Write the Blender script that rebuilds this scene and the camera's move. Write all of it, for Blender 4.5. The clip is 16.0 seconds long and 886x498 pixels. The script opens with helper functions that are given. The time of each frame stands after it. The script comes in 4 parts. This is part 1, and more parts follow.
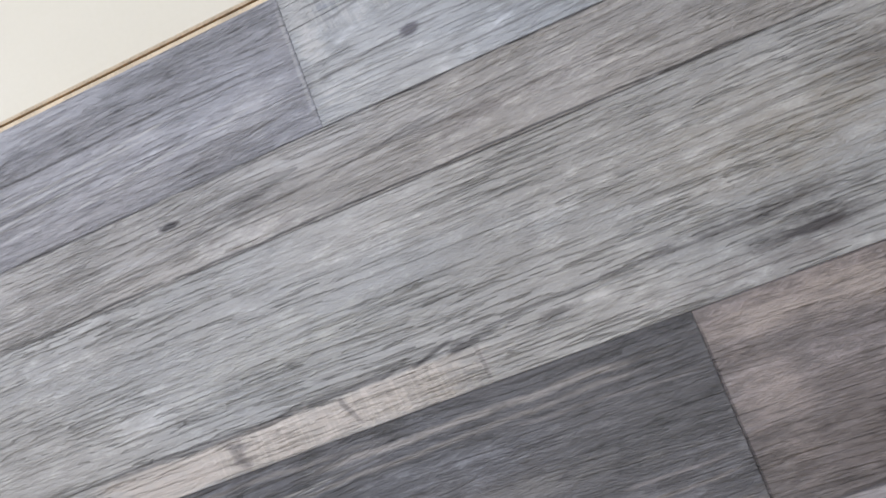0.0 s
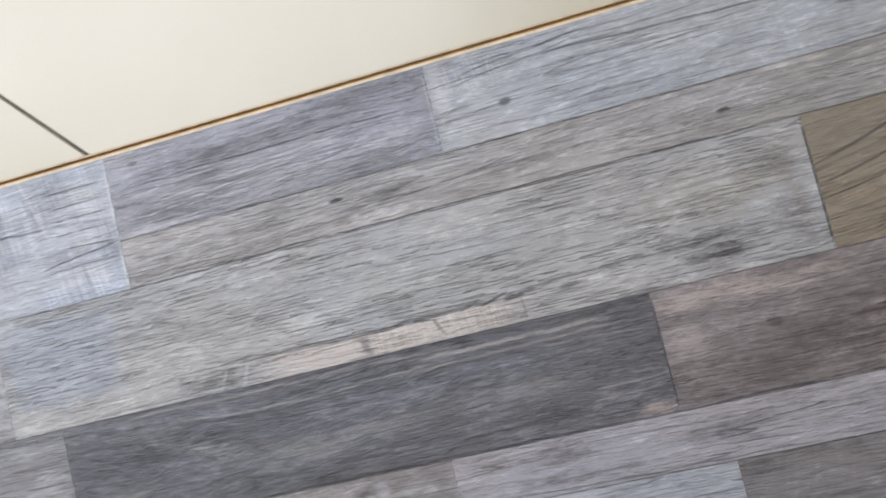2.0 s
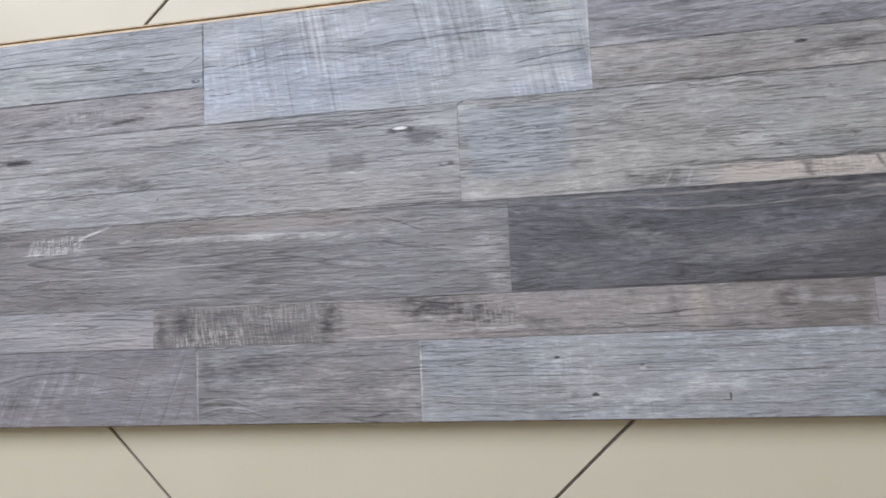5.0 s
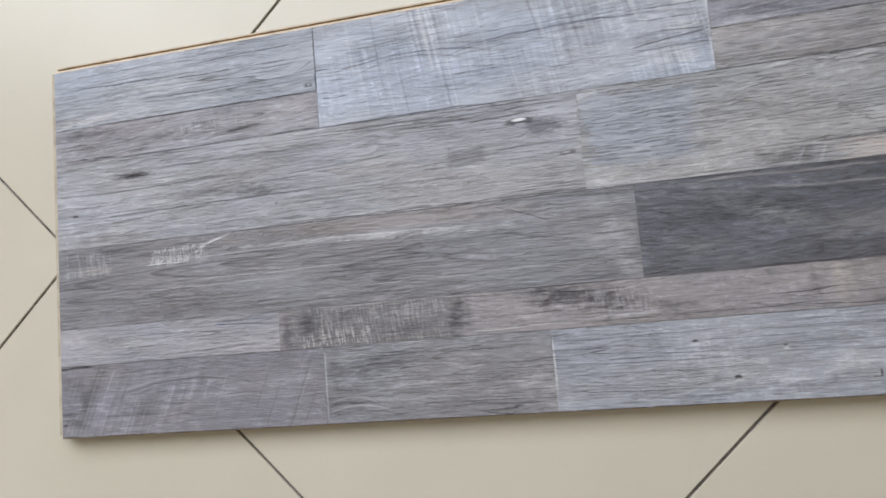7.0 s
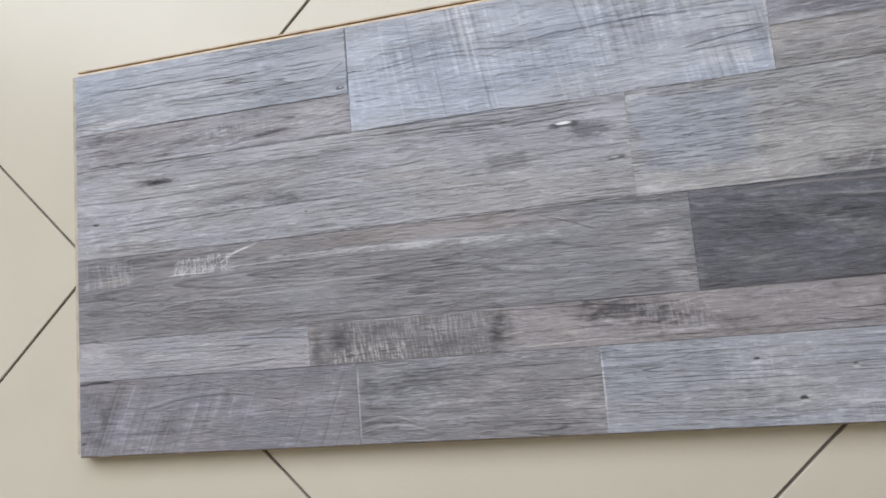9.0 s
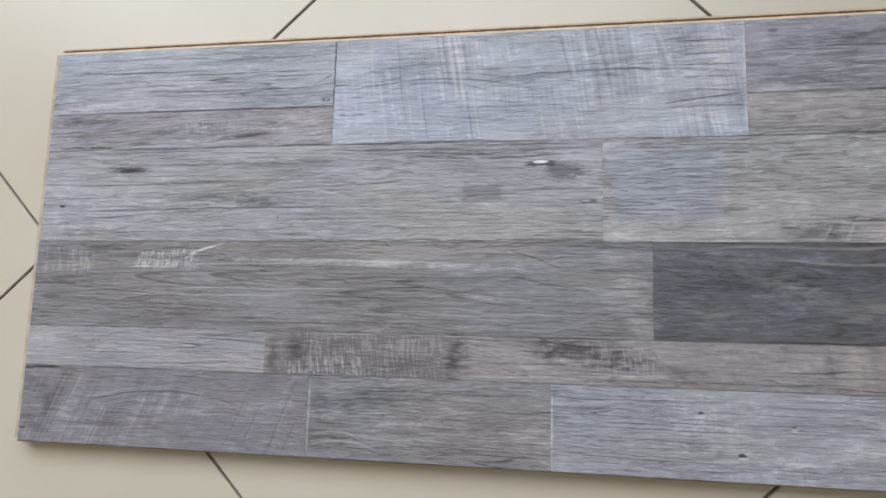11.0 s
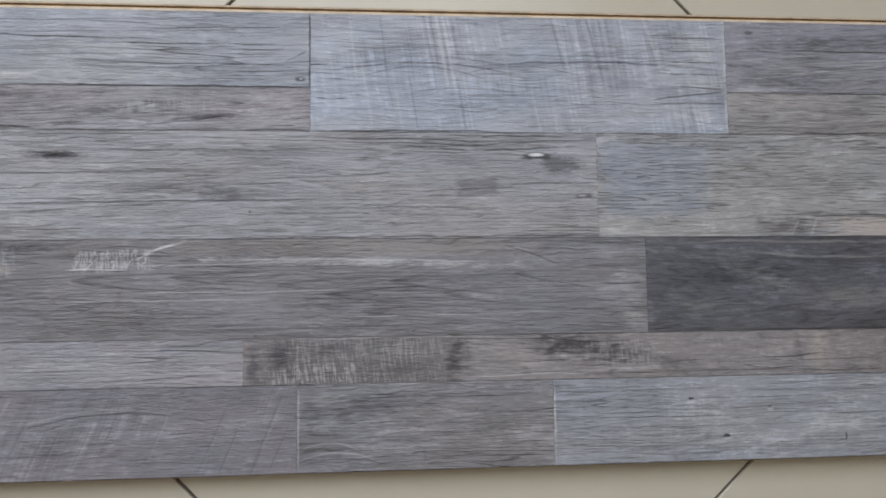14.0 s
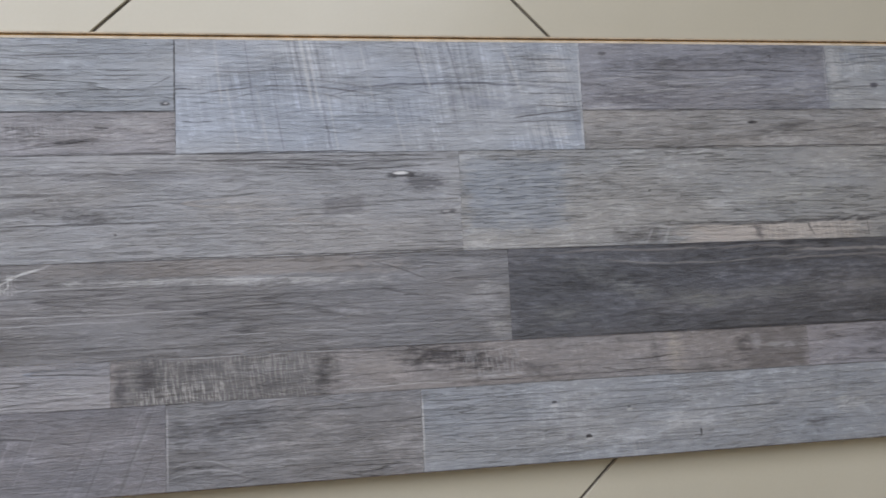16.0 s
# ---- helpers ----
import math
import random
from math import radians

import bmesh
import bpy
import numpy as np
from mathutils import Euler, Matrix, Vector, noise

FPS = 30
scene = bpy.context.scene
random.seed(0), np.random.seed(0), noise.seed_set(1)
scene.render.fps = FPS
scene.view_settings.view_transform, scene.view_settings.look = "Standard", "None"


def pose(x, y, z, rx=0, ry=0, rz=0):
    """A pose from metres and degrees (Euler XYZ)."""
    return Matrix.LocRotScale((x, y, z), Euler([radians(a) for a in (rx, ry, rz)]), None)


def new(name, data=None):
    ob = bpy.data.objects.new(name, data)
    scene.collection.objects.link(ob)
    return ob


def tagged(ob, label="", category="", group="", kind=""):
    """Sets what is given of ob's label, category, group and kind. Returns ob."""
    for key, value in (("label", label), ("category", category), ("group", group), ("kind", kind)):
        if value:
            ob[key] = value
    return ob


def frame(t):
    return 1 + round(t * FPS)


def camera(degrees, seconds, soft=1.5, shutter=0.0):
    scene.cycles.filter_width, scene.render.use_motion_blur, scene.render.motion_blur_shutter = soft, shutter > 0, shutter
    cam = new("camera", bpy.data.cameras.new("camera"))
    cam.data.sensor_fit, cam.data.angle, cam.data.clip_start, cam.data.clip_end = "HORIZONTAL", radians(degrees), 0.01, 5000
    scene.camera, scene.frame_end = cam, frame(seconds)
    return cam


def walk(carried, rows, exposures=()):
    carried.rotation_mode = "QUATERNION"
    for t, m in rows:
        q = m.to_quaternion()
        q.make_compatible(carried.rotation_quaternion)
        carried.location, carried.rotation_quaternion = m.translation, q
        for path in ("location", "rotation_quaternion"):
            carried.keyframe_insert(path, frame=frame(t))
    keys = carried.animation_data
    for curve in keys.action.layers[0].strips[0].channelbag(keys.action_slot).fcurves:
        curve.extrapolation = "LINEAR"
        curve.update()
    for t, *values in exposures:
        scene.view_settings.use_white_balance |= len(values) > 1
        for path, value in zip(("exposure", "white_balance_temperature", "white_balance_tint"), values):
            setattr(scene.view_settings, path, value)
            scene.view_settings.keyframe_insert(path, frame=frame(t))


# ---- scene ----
import functools

LENS_DEG = 66.45
cam = camera(LENS_DEG, 16.0, soft=1.7, shutter=0.2)
# seconds, x, y, z, rx, ry, rz; metres and degrees, board corner at the origin
ROWS = [
    (0, 0.4982, 0.1088, 0.1468, 2.98, 11.22, -21.27),
    (0.5, 0.4987, 0.1113, 0.1495, 3.5, 11.84, -21.76),
    (1, 0.4966, 0.1051, 0.1533, 5.23, 12.14, -21.62),
    (1.5, 0.4952, 0.1045, 0.1963, 2.67, 7.6, -20.16),
    (2, 0.4832, 0.113, 0.2448, 1.57, 8.16, -13.84),
    (2.5, 0.4518, 0.0961, 0.2724, 3.17, 9.71, -8.14),
    (3, 0.4205, 0.079, 0.2813, 4.31, 10.17, -5.5),
    (3.5, 0.3878, 0.0681, 0.2862, 3.68, 9.73, -3.26),
    (4, 0.3558, 0.0573, 0.2879, 4.94, 9.7, -2.53),
    (4.5, 0.3336, 0.0508, 0.2951, 5.11, 10.08, -2.08),
    (4.7, 0.3246, 0.0494, 0.2985, 4.74, 9.8, -2.22),
    (6.8, 0.2763, 0.0468, 0.314, 5.08, 12.53, -4.46),
    (7, 0.2684, 0.044, 0.3114, 4.99, 12.15, -4.84),
    (7.5, 0.257, 0.0442, 0.3044, 5.52, 13, -4.72),
    (8, 0.2496, 0.0411, 0.2962, 5.48, 12.58, -2.69),
    (8.5, 0.2517, 0.0471, 0.2966, 5.29, 13.12, -4.73),
    (9, 0.2518, 0.0471, 0.2979, 5.86, 12.89, -4.69),
    (9.5, 0.2595, 0.0502, 0.2978, 6.1, 12.24, -4.88),
    (9.7, 0.2601, 0.049, 0.2974, 6.51, 11.63, -4.7),
    (11.8, 0.2364, 0.0599, 0.3053, 8.35, 6.94, 3.98),
    (12, 0.222, 0.0641, 0.3062, 6.07, 4.91, 2.77),
    (12.5, 0.2102, 0.0592, 0.3014, 5.3, 3.79, 4.2),
    (13, 0.198, 0.0691, 0.2908, 6.67, 0.4, 2.13),
    (13.5, 0.189, 0.0741, 0.2933, 7.36, 0.29, 1.38),
    (14, 0.1829, 0.0702, 0.2927, 4.31, -4.35, -0.7),
    (14.5, 0.185, 0.0711, 0.301, 4.99, -4.49, -3.23),
    (15, 0.1942, 0.0723, 0.3025, 4.83, -5.33, -2.58),
    (15.5, 0.2065, 0.0701, 0.3053, 4.51, -6.44, -1.8),
    (16, 0.2217, 0.0711, 0.3069, 5.28, -7.7, -2.58),
]
EXPOSURES = [(0.0, 0.20), (1.5, 0.24), (2.5, 0.29), (3.5, 0.22), (4.0, 0.05), (4.5, 0.03), (7.0, 0.0), (9.5, -0.03), (12.0, -0.11), (13.2, -0.16), (14.2, -0.40), (16.0, -0.38)]
walk(cam, [(t, pose(x, y, z, rx, ry, rz)) for t, x, y, z, rx, ry, rz in ROWS], EXPOSURES)

# ---- world and light ----
world = bpy.data.worlds.new("sky")
scene.world = world
world.use_nodes = True
sky = world.node_tree.nodes.new("ShaderNodeTexSky")
sky.sky_type, sky.sun_disc = "NISHITA", False
sky.sun_elevation, sky.sun_rotation = radians(40), radians(200)
back = world.node_tree.nodes["Background"]
back.inputs["Strength"].default_value = 0.1
world.node_tree.links.new(sky.outputs[0], back.inputs["Color"])

# room: x from X0 to X1, y from Y0 to Y1, window opening in the wall at Y1
X0, X1, Y0, Y1, HIGH = -1.9, 2.0, -2.2, 0.64, 2.6
WIN = (-0.85, 0.55, 0.32, 1.82)  # x from, x to, z from, z to

lamp = bpy.data.lights.new("window_daylight", "AREA")
lamp.shape, lamp.size, lamp.size_y = "RECTANGLE", WIN[1] - WIN[0] - 0.1, WIN[3] - WIN[2] - 0.1
lamp.energy, lamp.color = 34.0, (0.95, 0.975, 1.06)
lamp_ob = new("window_daylight", lamp)
lamp_ob.matrix_world = pose((WIN[0] + WIN[1]) / 2, Y1 + 0.03, (WIN[2] + WIN[3]) / 2, -90, 0, 0)


# ---- node helpers ----
class Nodes:
    """Short-hand for building a node material."""

    def __init__(self, name, roughness=0.5, specular=0.5, metallic=0.0):
        self.mat = bpy.data.materials.new(name)
        self.mat.use_nodes = True
        self.tree = self.mat.node_tree
        self.bsdf = self.tree.nodes["Principled BSDF"]
        self.bsdf.inputs["Roughness"].default_value = roughness
        self.bsdf.inputs["Specular IOR Level"].default_value = specular
        self.bsdf.inputs["Metallic"].default_value = metallic
        co = self.tree.nodes.new("ShaderNodeTexCoord")
        self.object = co.outputs["Object"]
        sep = self.tree.nodes.new("ShaderNodeSeparateXYZ")
        self.link(self.object, sep.inputs[0])
        self.x, self.y, self.z = sep.outputs

    def link(self, value, socket):
        if isinstance(value, bpy.types.NodeSocket):
            self.tree.links.new(value, socket)
        else:
            socket.default_value = value

    def m(self, op, a, b=0.0, c=0.0, clamp=False):
        n = self.tree.nodes.new("ShaderNodeMath")
        n.operation, n.use_clamp = op, clamp
        for v, s in zip((a, b, c), n.inputs):
            self.link(v, s)
        return n.outputs[0]

    def add(self, a, b):
        return self.m("ADD", a, b)

    def mul(self, a, b):
        return self.m("MULTIPLY", a, b)

    def step(self, v, lo, hi):
        n = self.tree.nodes.new("ShaderNodeMapRange")
        n.interpolation_type = "SMOOTHSTEP"
        self.link(v, n.inputs["Value"])
        self.link(lo, n.inputs["From Min"])
        self.link(hi, n.inputs["From Max"])
        return n.outputs[0]

    def vec(self, x, y, z=0.0):
        n = self.tree.nodes.new("ShaderNodeCombineXYZ")
        for v, s in zip((x, y, z), n.inputs):
            self.link(v, s)
        return n.outputs[0]

    def noise(self, sx, sy, seed, detail=2.0, x=None, y=None, rough=0.55):
        """Noise from 0 to 1 with sx cells a metre along x and sy along y."""
        n = self.tree.nodes.new("ShaderNodeTexNoise")
        n.inputs["Scale"].default_value = 1.0
        n.inputs["Detail"].default_value = detail
        n.inputs["Roughness"].default_value = rough
        self.link(self.vec(self.mul(x or self.x, sx), self.mul(y or self.y, sy), seed), n.inputs["Vector"])
        return n.outputs["Fac"]

    def mix(self, fac, a, b, blend="MIX"):
        n = self.tree.nodes.new("ShaderNodeMix")
        n.data_type, n.blend_type = "RGBA", blend
        self.link(fac, n.inputs["Factor"])
        for v, s in ((a, n.inputs[6]), (b, n.inputs[7])):
            self.link((*v, 1.0) if isinstance(v, tuple) else v, s)
        return n.outputs[2]

    def bump(self, height, strength, distance):
        n = self.tree.nodes.new("ShaderNodeBump")
        n.inputs["Strength"].default_value = strength
        n.inputs["Distance"].default_value = distance
        self.link(height, n.inputs["Height"])
        self.link(n.outputs[0], self.bsdf.inputs["Normal"])

    def base(self, colour):
        self.link((*colour, 1.0) if isinstance(colour, tuple) else colour, self.bsdf.inputs["Base Color"])
        return self.mat


def lin(r, g, b):
    """Linear colour from values of 0 to 255."""
    return tuple((v / 255 / 12.92) if v < 10.3 else ((v / 255 + 0.055) / 1.055) ** 2.4 for v in (r, g, b))


class Group(Nodes):
    """A node group that is built with the same short-hand."""

    def __init__(self, name, inputs):
        self.tree = bpy.data.node_groups.new(name, "ShaderNodeTree")
        for key in inputs:
            self.tree.interface.new_socket(key, in_out="INPUT", socket_type="NodeSocketFloat")
        self.tree.interface.new_socket("mask", in_out="OUTPUT", socket_type="NodeSocketFloat")
        self.ins = self.tree.nodes.new("NodeGroupInput").outputs
        self.end = self.tree.nodes.new("NodeGroupOutput").inputs[0]


MARK_INPUTS = "x y sway fray ragged speck blot lines wob broken fit cx cy rx ry slope strength".split()


@functools.lru_cache(None)
def mark_group(kind):
    """The shape of one kind of printed mark, as a mask from 0 to 1."""
    n = Group("mark_" + kind, MARK_INPUTS)
    x, y, sway, fray, ragged, speck, blot, lines, wob, broken, fit, cx, cy, rx, ry, slope, strength = (n.ins[key] for key in MARK_INPUTS)
    sub, size = (lambda p, q: n.m("SUBTRACT", p, q)), (lambda p: n.m("ABSOLUTE", p))
    within = lambda v, lo, hi: sub(1.0, n.step(v, lo, hi))
    px, py = sub(x, cx), sub(y, cy)
    dx = n.m("DIVIDE", px, rx)
    along = sub(py, n.mul(slope, px))
    if kind == "edge":
        mask = n.mul(within(size(along), n.mul(ry, 0.3), ry), broken)
    elif kind == "post":  # a thin upright line, leaning by its slope
        lean = n.add(n.m("DIVIDE", n.add(px, n.mul(slope, py)), rx), n.mul(ragged, 1.6))
        mask = n.mul(n.mul(within(size(lean), 0.3, 1.0), within(size(n.m("DIVIDE", py, ry)), 0.6, 1.0)), broken)
    elif kind in ("line", "bow"):  # bow: the slope is the height of its arch
        if kind == "bow":
            along = sub(py, n.mul(slope, sub(1.0, n.mul(dx, dx))))
        gap = size(n.add(along, n.mul(wob, n.mul(n.m("MAXIMUM", ry, 0.0006), 5.0))))
        mask = n.mul(n.mul(within(gap, n.mul(ry, 0.2), ry), within(size(dx), 0.6, 1.0)), broken)
    elif kind == "tongue":  # a pointed flame of late wood, sharp outside and fading within; a negative length points it the other way
        dy = n.m("DIVIDE", n.add(along, n.mul(n.add(sway, -0.55), n.mul(ry, 0.7))), ry)
        far = n.add(sub(dx, n.mul(dy, dy)), n.mul(fray, 0.07))
        mask = n.mul(n.mul(n.step(far, 0.0, 0.010), within(far, 0.01, 0.13)), within(dx, 0.55, 1.0))
        mask = n.mul(mask, n.add(0.75, n.mul(n.step(speck, 0.38, 0.60), 0.25)))
    elif kind == "scrawl":  # a thin looping scratch
        loop = n.mul(n.m("SINE", n.add(n.mul(dx, 19.0), n.mul(ragged, 9.0))), ry)
        gap = size(n.add(n.add(along, loop), n.mul(ragged, ry)))
        mask = n.mul(within(gap, 0.0003, 0.0011), within(size(dx), 0.85, 1.0))
    else:
        dy = n.m("DIVIDE", along, ry)
        if kind in ("stain", "knot", "spot"):
            far = n.m("SQRT", n.add(n.mul(dx, dx), n.mul(dy, dy)))
        else:
            far = n.m("MAXIMUM", size(dx), size(dy))
        if kind == "stain":  # soft, frayed along the grain
            mask = n.mul(within(n.add(far, n.mul(n.add(fray, n.mul(ragged, 0.5)), 2.2)), 0.15, 1.15), fit)
        elif kind == "patch":  # a firm-edged rectangle
            mask = n.mul(within(n.add(far, n.mul(n.add(fray, ragged), 0.6)), 0.7, 1.05), n.add(0.6, n.mul(fit, 0.4)))
        elif kind == "spot":
            rough = n.m("MINIMUM", 1.6, n.m("MAXIMUM", 0.96, n.mul(ry, 889.0)))
            mask = within(n.add(far, n.mul(n.add(ragged, fray), rough)), 0.4, 1.05)
        elif kind == "knot":
            mask = within(n.add(n.add(far, n.mul(ragged, 1.8)), n.mul(fray, 2.0)), 0.45, 1.15)
        else:  # "hatch": upright scratches
            mask = n.mul(within(n.add(far, n.mul(ragged, 1.2)), 0.7, 1.05), lines)
    n.link(n.mul(mask, strength), n.end)
    return n.tree


def grey_wood(name, tone, seed, contrast=1.0, wave=0.002, grain=1.0, pores=1.0, veins=1.0, saw=0.0, tilt=0.0, blotch=1.0, warm=0.5, figure=0.5, curl=0.012, dash=0.4, rings=0.5, mottle=0.5, ridges=0.5, marks=()):
    """Weathered grey wood print. marks: (kind, x, y, half length, half height, slope, strength, colour)."""
    n = Nodes(name, roughness=0.42, specular=0.5)
    tone = tuple(min(0.85, c * 0.94) for c in tone)
    s = seed * 7.31
    sway = n.add(n.noise(7, 22, s, 2), n.mul(n.noise(30, 70, s + 1, 2), 0.10))
    yw = n.add(n.y, n.mul(n.add(sway, -0.55), wave * 3))
    # long streaks, fine fibre, clouds of stain and a stony mottle
    streak = n.noise(6, 430, s + 2, 4, y=yw, rough=0.62)
    fibre = n.noise(34, 1900, s + 3, 3, y=yw, rough=0.6)
    worn = n.add(0.3, n.mul(n.step(n.noise(17, 62, s + 33, 3), 0.40, 0.62), 0.95))
    blot = n.noise(27, 80, s + 6, 6, rough=0.66)
    zone = n.noise(10, 36, s + 26, 3)
    speck = n.noise(150, 460, s + 7, 5, y=yw, rough=0.74)
    val = n.add(0.5, n.mul(n.mul(n.add(streak, -0.5), worn), 0.48 * grain))
    val = n.add(val, n.mul(n.mul(n.add(fibre, -0.5), worn), 0.55 * grain))
    val = n.add(val, n.mul(n.add(blot, -0.5), 1.5 * blotch))
    val = n.add(val, n.mul(n.add(zone, -0.5), 1.1 * blotch))
    val = n.add(val, n.mul(n.add(speck, -0.5), 0.9 + 1.5 * mottle))
    # long thin veins, broken along their way, and raised ridges, coloured pale as embossing highlights
    vein = n.m("ABSOLUTE", n.add(n.noise(5, 120, s + 14, 2, y=yw, rough=0.45), -0.5))
    vein = n.m("SUBTRACT", 1.0, n.step(vein, 0.001, 0.008))
    vein = n.mul(vein, n.step(n.noise(18, 100, s + 15, 3), 0.50, 0.62))
    ridge = n.m("ABSOLUTE", n.add(n.noise(13, 300, s + 31, 2, y=yw, rough=0.5), -0.5))
    ridge = n.mul(n.m("SUBTRACT", 1.0, n.step(ridge, 0.002, 0.022)), n.step(n.noise(32, 130, s + 32, 3), 0.46, 0.62))
    pore = n.mul(n.step(n.noise(24, 1400, s + 4, 2, y=yw), 0.58, 0.65), n.step(n.noise(18, 60, s + 12, 2), 0.40, 0.64))
    fleck = n.mul(n.step(n.noise(48, 1500, s + 5, 2, y=yw), 0.56, 0.63), n.step(n.noise(30, 90, s + 25, 3), 0.40, 0.60))
    # flowing figure of the growth rings
    yf = n.add(yw, n.mul(n.add(n.noise(5, 17, s + 16, 1.5), -0.5), curl * 2))
    ring = n.noise(4, 300, s + 17, 3, y=yf, rough=0.6)
    val = n.add(val, n.mul(n.add(n.step(ring, 0.36, 0.64), -0.5), 0.16 * figure))
    if saw:
        xs = n.add(n.add(n.x, n.mul(n.y, tilt)), n.mul(n.noise(30, 30, s + 8), 0.003))
        cut = n.add(n.mul(n.noise(620, 16, s + 9, 3, x=xs), 0.60), n.mul(n.noise(170, 9, s + 10, 2, x=xs), 0.45))
        keep = n.step(n.noise(24, 36, s + 13, 3), 0.36, 0.62)
        val = n.add(val, n.mul(n.mul(n.add(cut, -0.53), keep), 3.0 * saw))
    # short cuts along the grain, dark, with a highlight painted along their lower lip
    patchy = n.step(n.add(n.noise(26, 80, s + 19, 3), n.mul(n.add(zone, -0.5), -0.8)), 0.34, 0.58)
    nick = n.noise(70, 1500, s + 18, 2, y=yw, rough=0.5)
    lip = n.noise(70, 1500, s + 18, 2, y=n.add(yw, 0.0003), rough=0.5)
    cut_in = n.mul(n.step(nick, 0.55, 0.61), n.mul(patchy, dash))
    lip_glint = n.mul(n.step(lip, 0.55, 0.61), n.mul(patchy, dash))
    # growth rings: each shades slowly and ends in a sharp dark line
    growth = n.add(n.noise(3.2, 21, s + 27, 1.2), n.add(n.mul(n.noise(26, 90, s + 28, 3), 0.045), n.mul(yw, 4.0)))
    year = n.m("FRACT", n.mul(growth, 22.0))
    late = n.mul(n.step(year, 0.35, 0.90), n.m("SUBTRACT", 1.0, n.step(year, 0.92, 1.0)))
    late = n.mul(late, n.mul(n.step(n.noise(22, 90, s + 30, 3), 0.40, 0.62), n.step(n.noise(60, 200, s + 29, 3), 0.34, 0.58)))
    relief = n.add(n.mul(val, 0.22), n.add(n.mul(pore, -0.4), n.mul(vein, -0.9 * veins)))
    relief = n.add(relief, n.add(n.mul(fleck, 0.4), n.add(n.mul(cut_in, -1.1), n.mul(n.mul(speck, worn), 1.25))))
    relief = n.add(relief, n.mul(ridge, 0.55 * ridges))
    dark = tuple(c * (1 - 0.62 * contrast) for c in tone)
    pale = tuple(min(0.9, c * (1 + 0.95 * contrast)) for c in tone)
    col = n.mix(n.step(val, -0.15, 0.5), dark, tone)
    col = n.mix(n.step(val, 0.5, 1.15), col, pale)
    # slow drift between warm and cool stain
    drift = n.step(n.noise(13, 34, s + 11, 3), 0.35, 0.65)
    col = n.mix(n.mul(drift, 0.9 * warm), col, (1.04, 1.0, 0.965), "MULTIPLY")
    col = n.mix(n.mul(n.m("SUBTRACT", 1.0, drift), 0.9 * (1 - warm)), col, (0.94, 0.99, 1.07), "MULTIPLY")
    col = n.mix(n.mul(late, 0.42 * rings), col, tuple(c * 0.42 for c in tone))
    col = n.mix(n.mul(ridge, 0.42 * ridges), col, tuple(min(0.9, c * 1.45) for c in tone))
    # the lips' highlight goes into the base colour
    col = n.mix(n.mul(lip_glint, 0.22), col, tuple(min(0.9, c * 1.5) for c in tone))
    col = n.mix(n.mul(cut_in, 0.42), col, tuple(c * 0.36 for c in tone))
    col = n.mix(n.mul(pore, 0.30 * pores), col, tuple(c * 0.30 for c in tone))
    col = n.mix(n.mul(vein, 0.55 * veins), col, tuple(c * 0.22 for c in tone))
    col = n.mix(n.mul(fleck, 0.22), col, pale)
    n.bump(relief, 0.95, 0.00055)
    n.link(n.add(0.33, n.mul(val, 0.12)), n.bsdf.inputs["Roughness"])
    fray = n.add(n.noise(75, 520, s + 20, 5, y=yw, rough=0.7), -0.5)
    ragged = n.add(n.noise(190, 420, s + 21, 4, rough=0.65), -0.5)
    thin = n.m("SUBTRACT", 1.05, n.mul(n.step(val, 0.15, 0.9), 0.75))
    thick = n.add(0.15, n.mul(n.step(val, 0.1, 0.85), 0.85))
    kinds = {mark[0] for mark in marks}
    ins = {"x": n.x, "y": n.y, "sway": sway, "fray": fray, "ragged": ragged, "speck": speck, "blot": blot}
    if "hatch" in kinds:
        ins["lines"] = n.step(n.noise(850, 110, s + 22, 4, x=n.add(n.x, n.mul(n.y, 0.10)), rough=0.75), 0.47, 0.58)
    if kinds & {"line", "edge", "bow", "post"}:
        ins["wob"] = n.add(n.noise(38, 6, s + 23, 4), -0.5)
        ins["broken"] = n.m("MINIMUM", 1.0, n.add(0.35, n.step(n.noise(85, 60, s + 24, 3), 0.32, 0.55)))
    for kind, cx, cy, rx, ry, slope, strength, colour in marks:
        colour = tuple(min(0.92, c * 0.94) for c in colour)
        ins["fit"] = thin if sum(colour) < sum(tone) else thick
        node = n.tree.nodes.new("ShaderNodeGroup")
        node.node_tree = mark_group(kind)
        for key, value in {**ins, "cx": cx, "cy": cy, "rx": rx, "ry": ry, "slope": slope, "strength": strength}.items():
            n.link(value, node.inputs[key])
        col = n.mix(node.outputs[0], col, colour)
    return n.base(col)


def plain(name, colour, spread=0.06, scale=40.0, roughness=0.6, specular=0.4, relief=0.1, depth=0.0004):
    n = Nodes(name, roughness, specular)
    a, b = n.noise(scale, scale, 1.3, 4), n.noise(scale * 14, scale * 14, 4.1, 3)
    val = n.add(n.mul(a, 0.7), n.mul(b, 0.3))
    lo, hi = tuple(c * (1 - spread) for c in colour), tuple(min(0.95, c * (1 + spread)) for c in colour)
    n.bump(b, relief, depth)
    return n.base(n.mix(n.step(val, 0.3, 0.7), lo, hi))


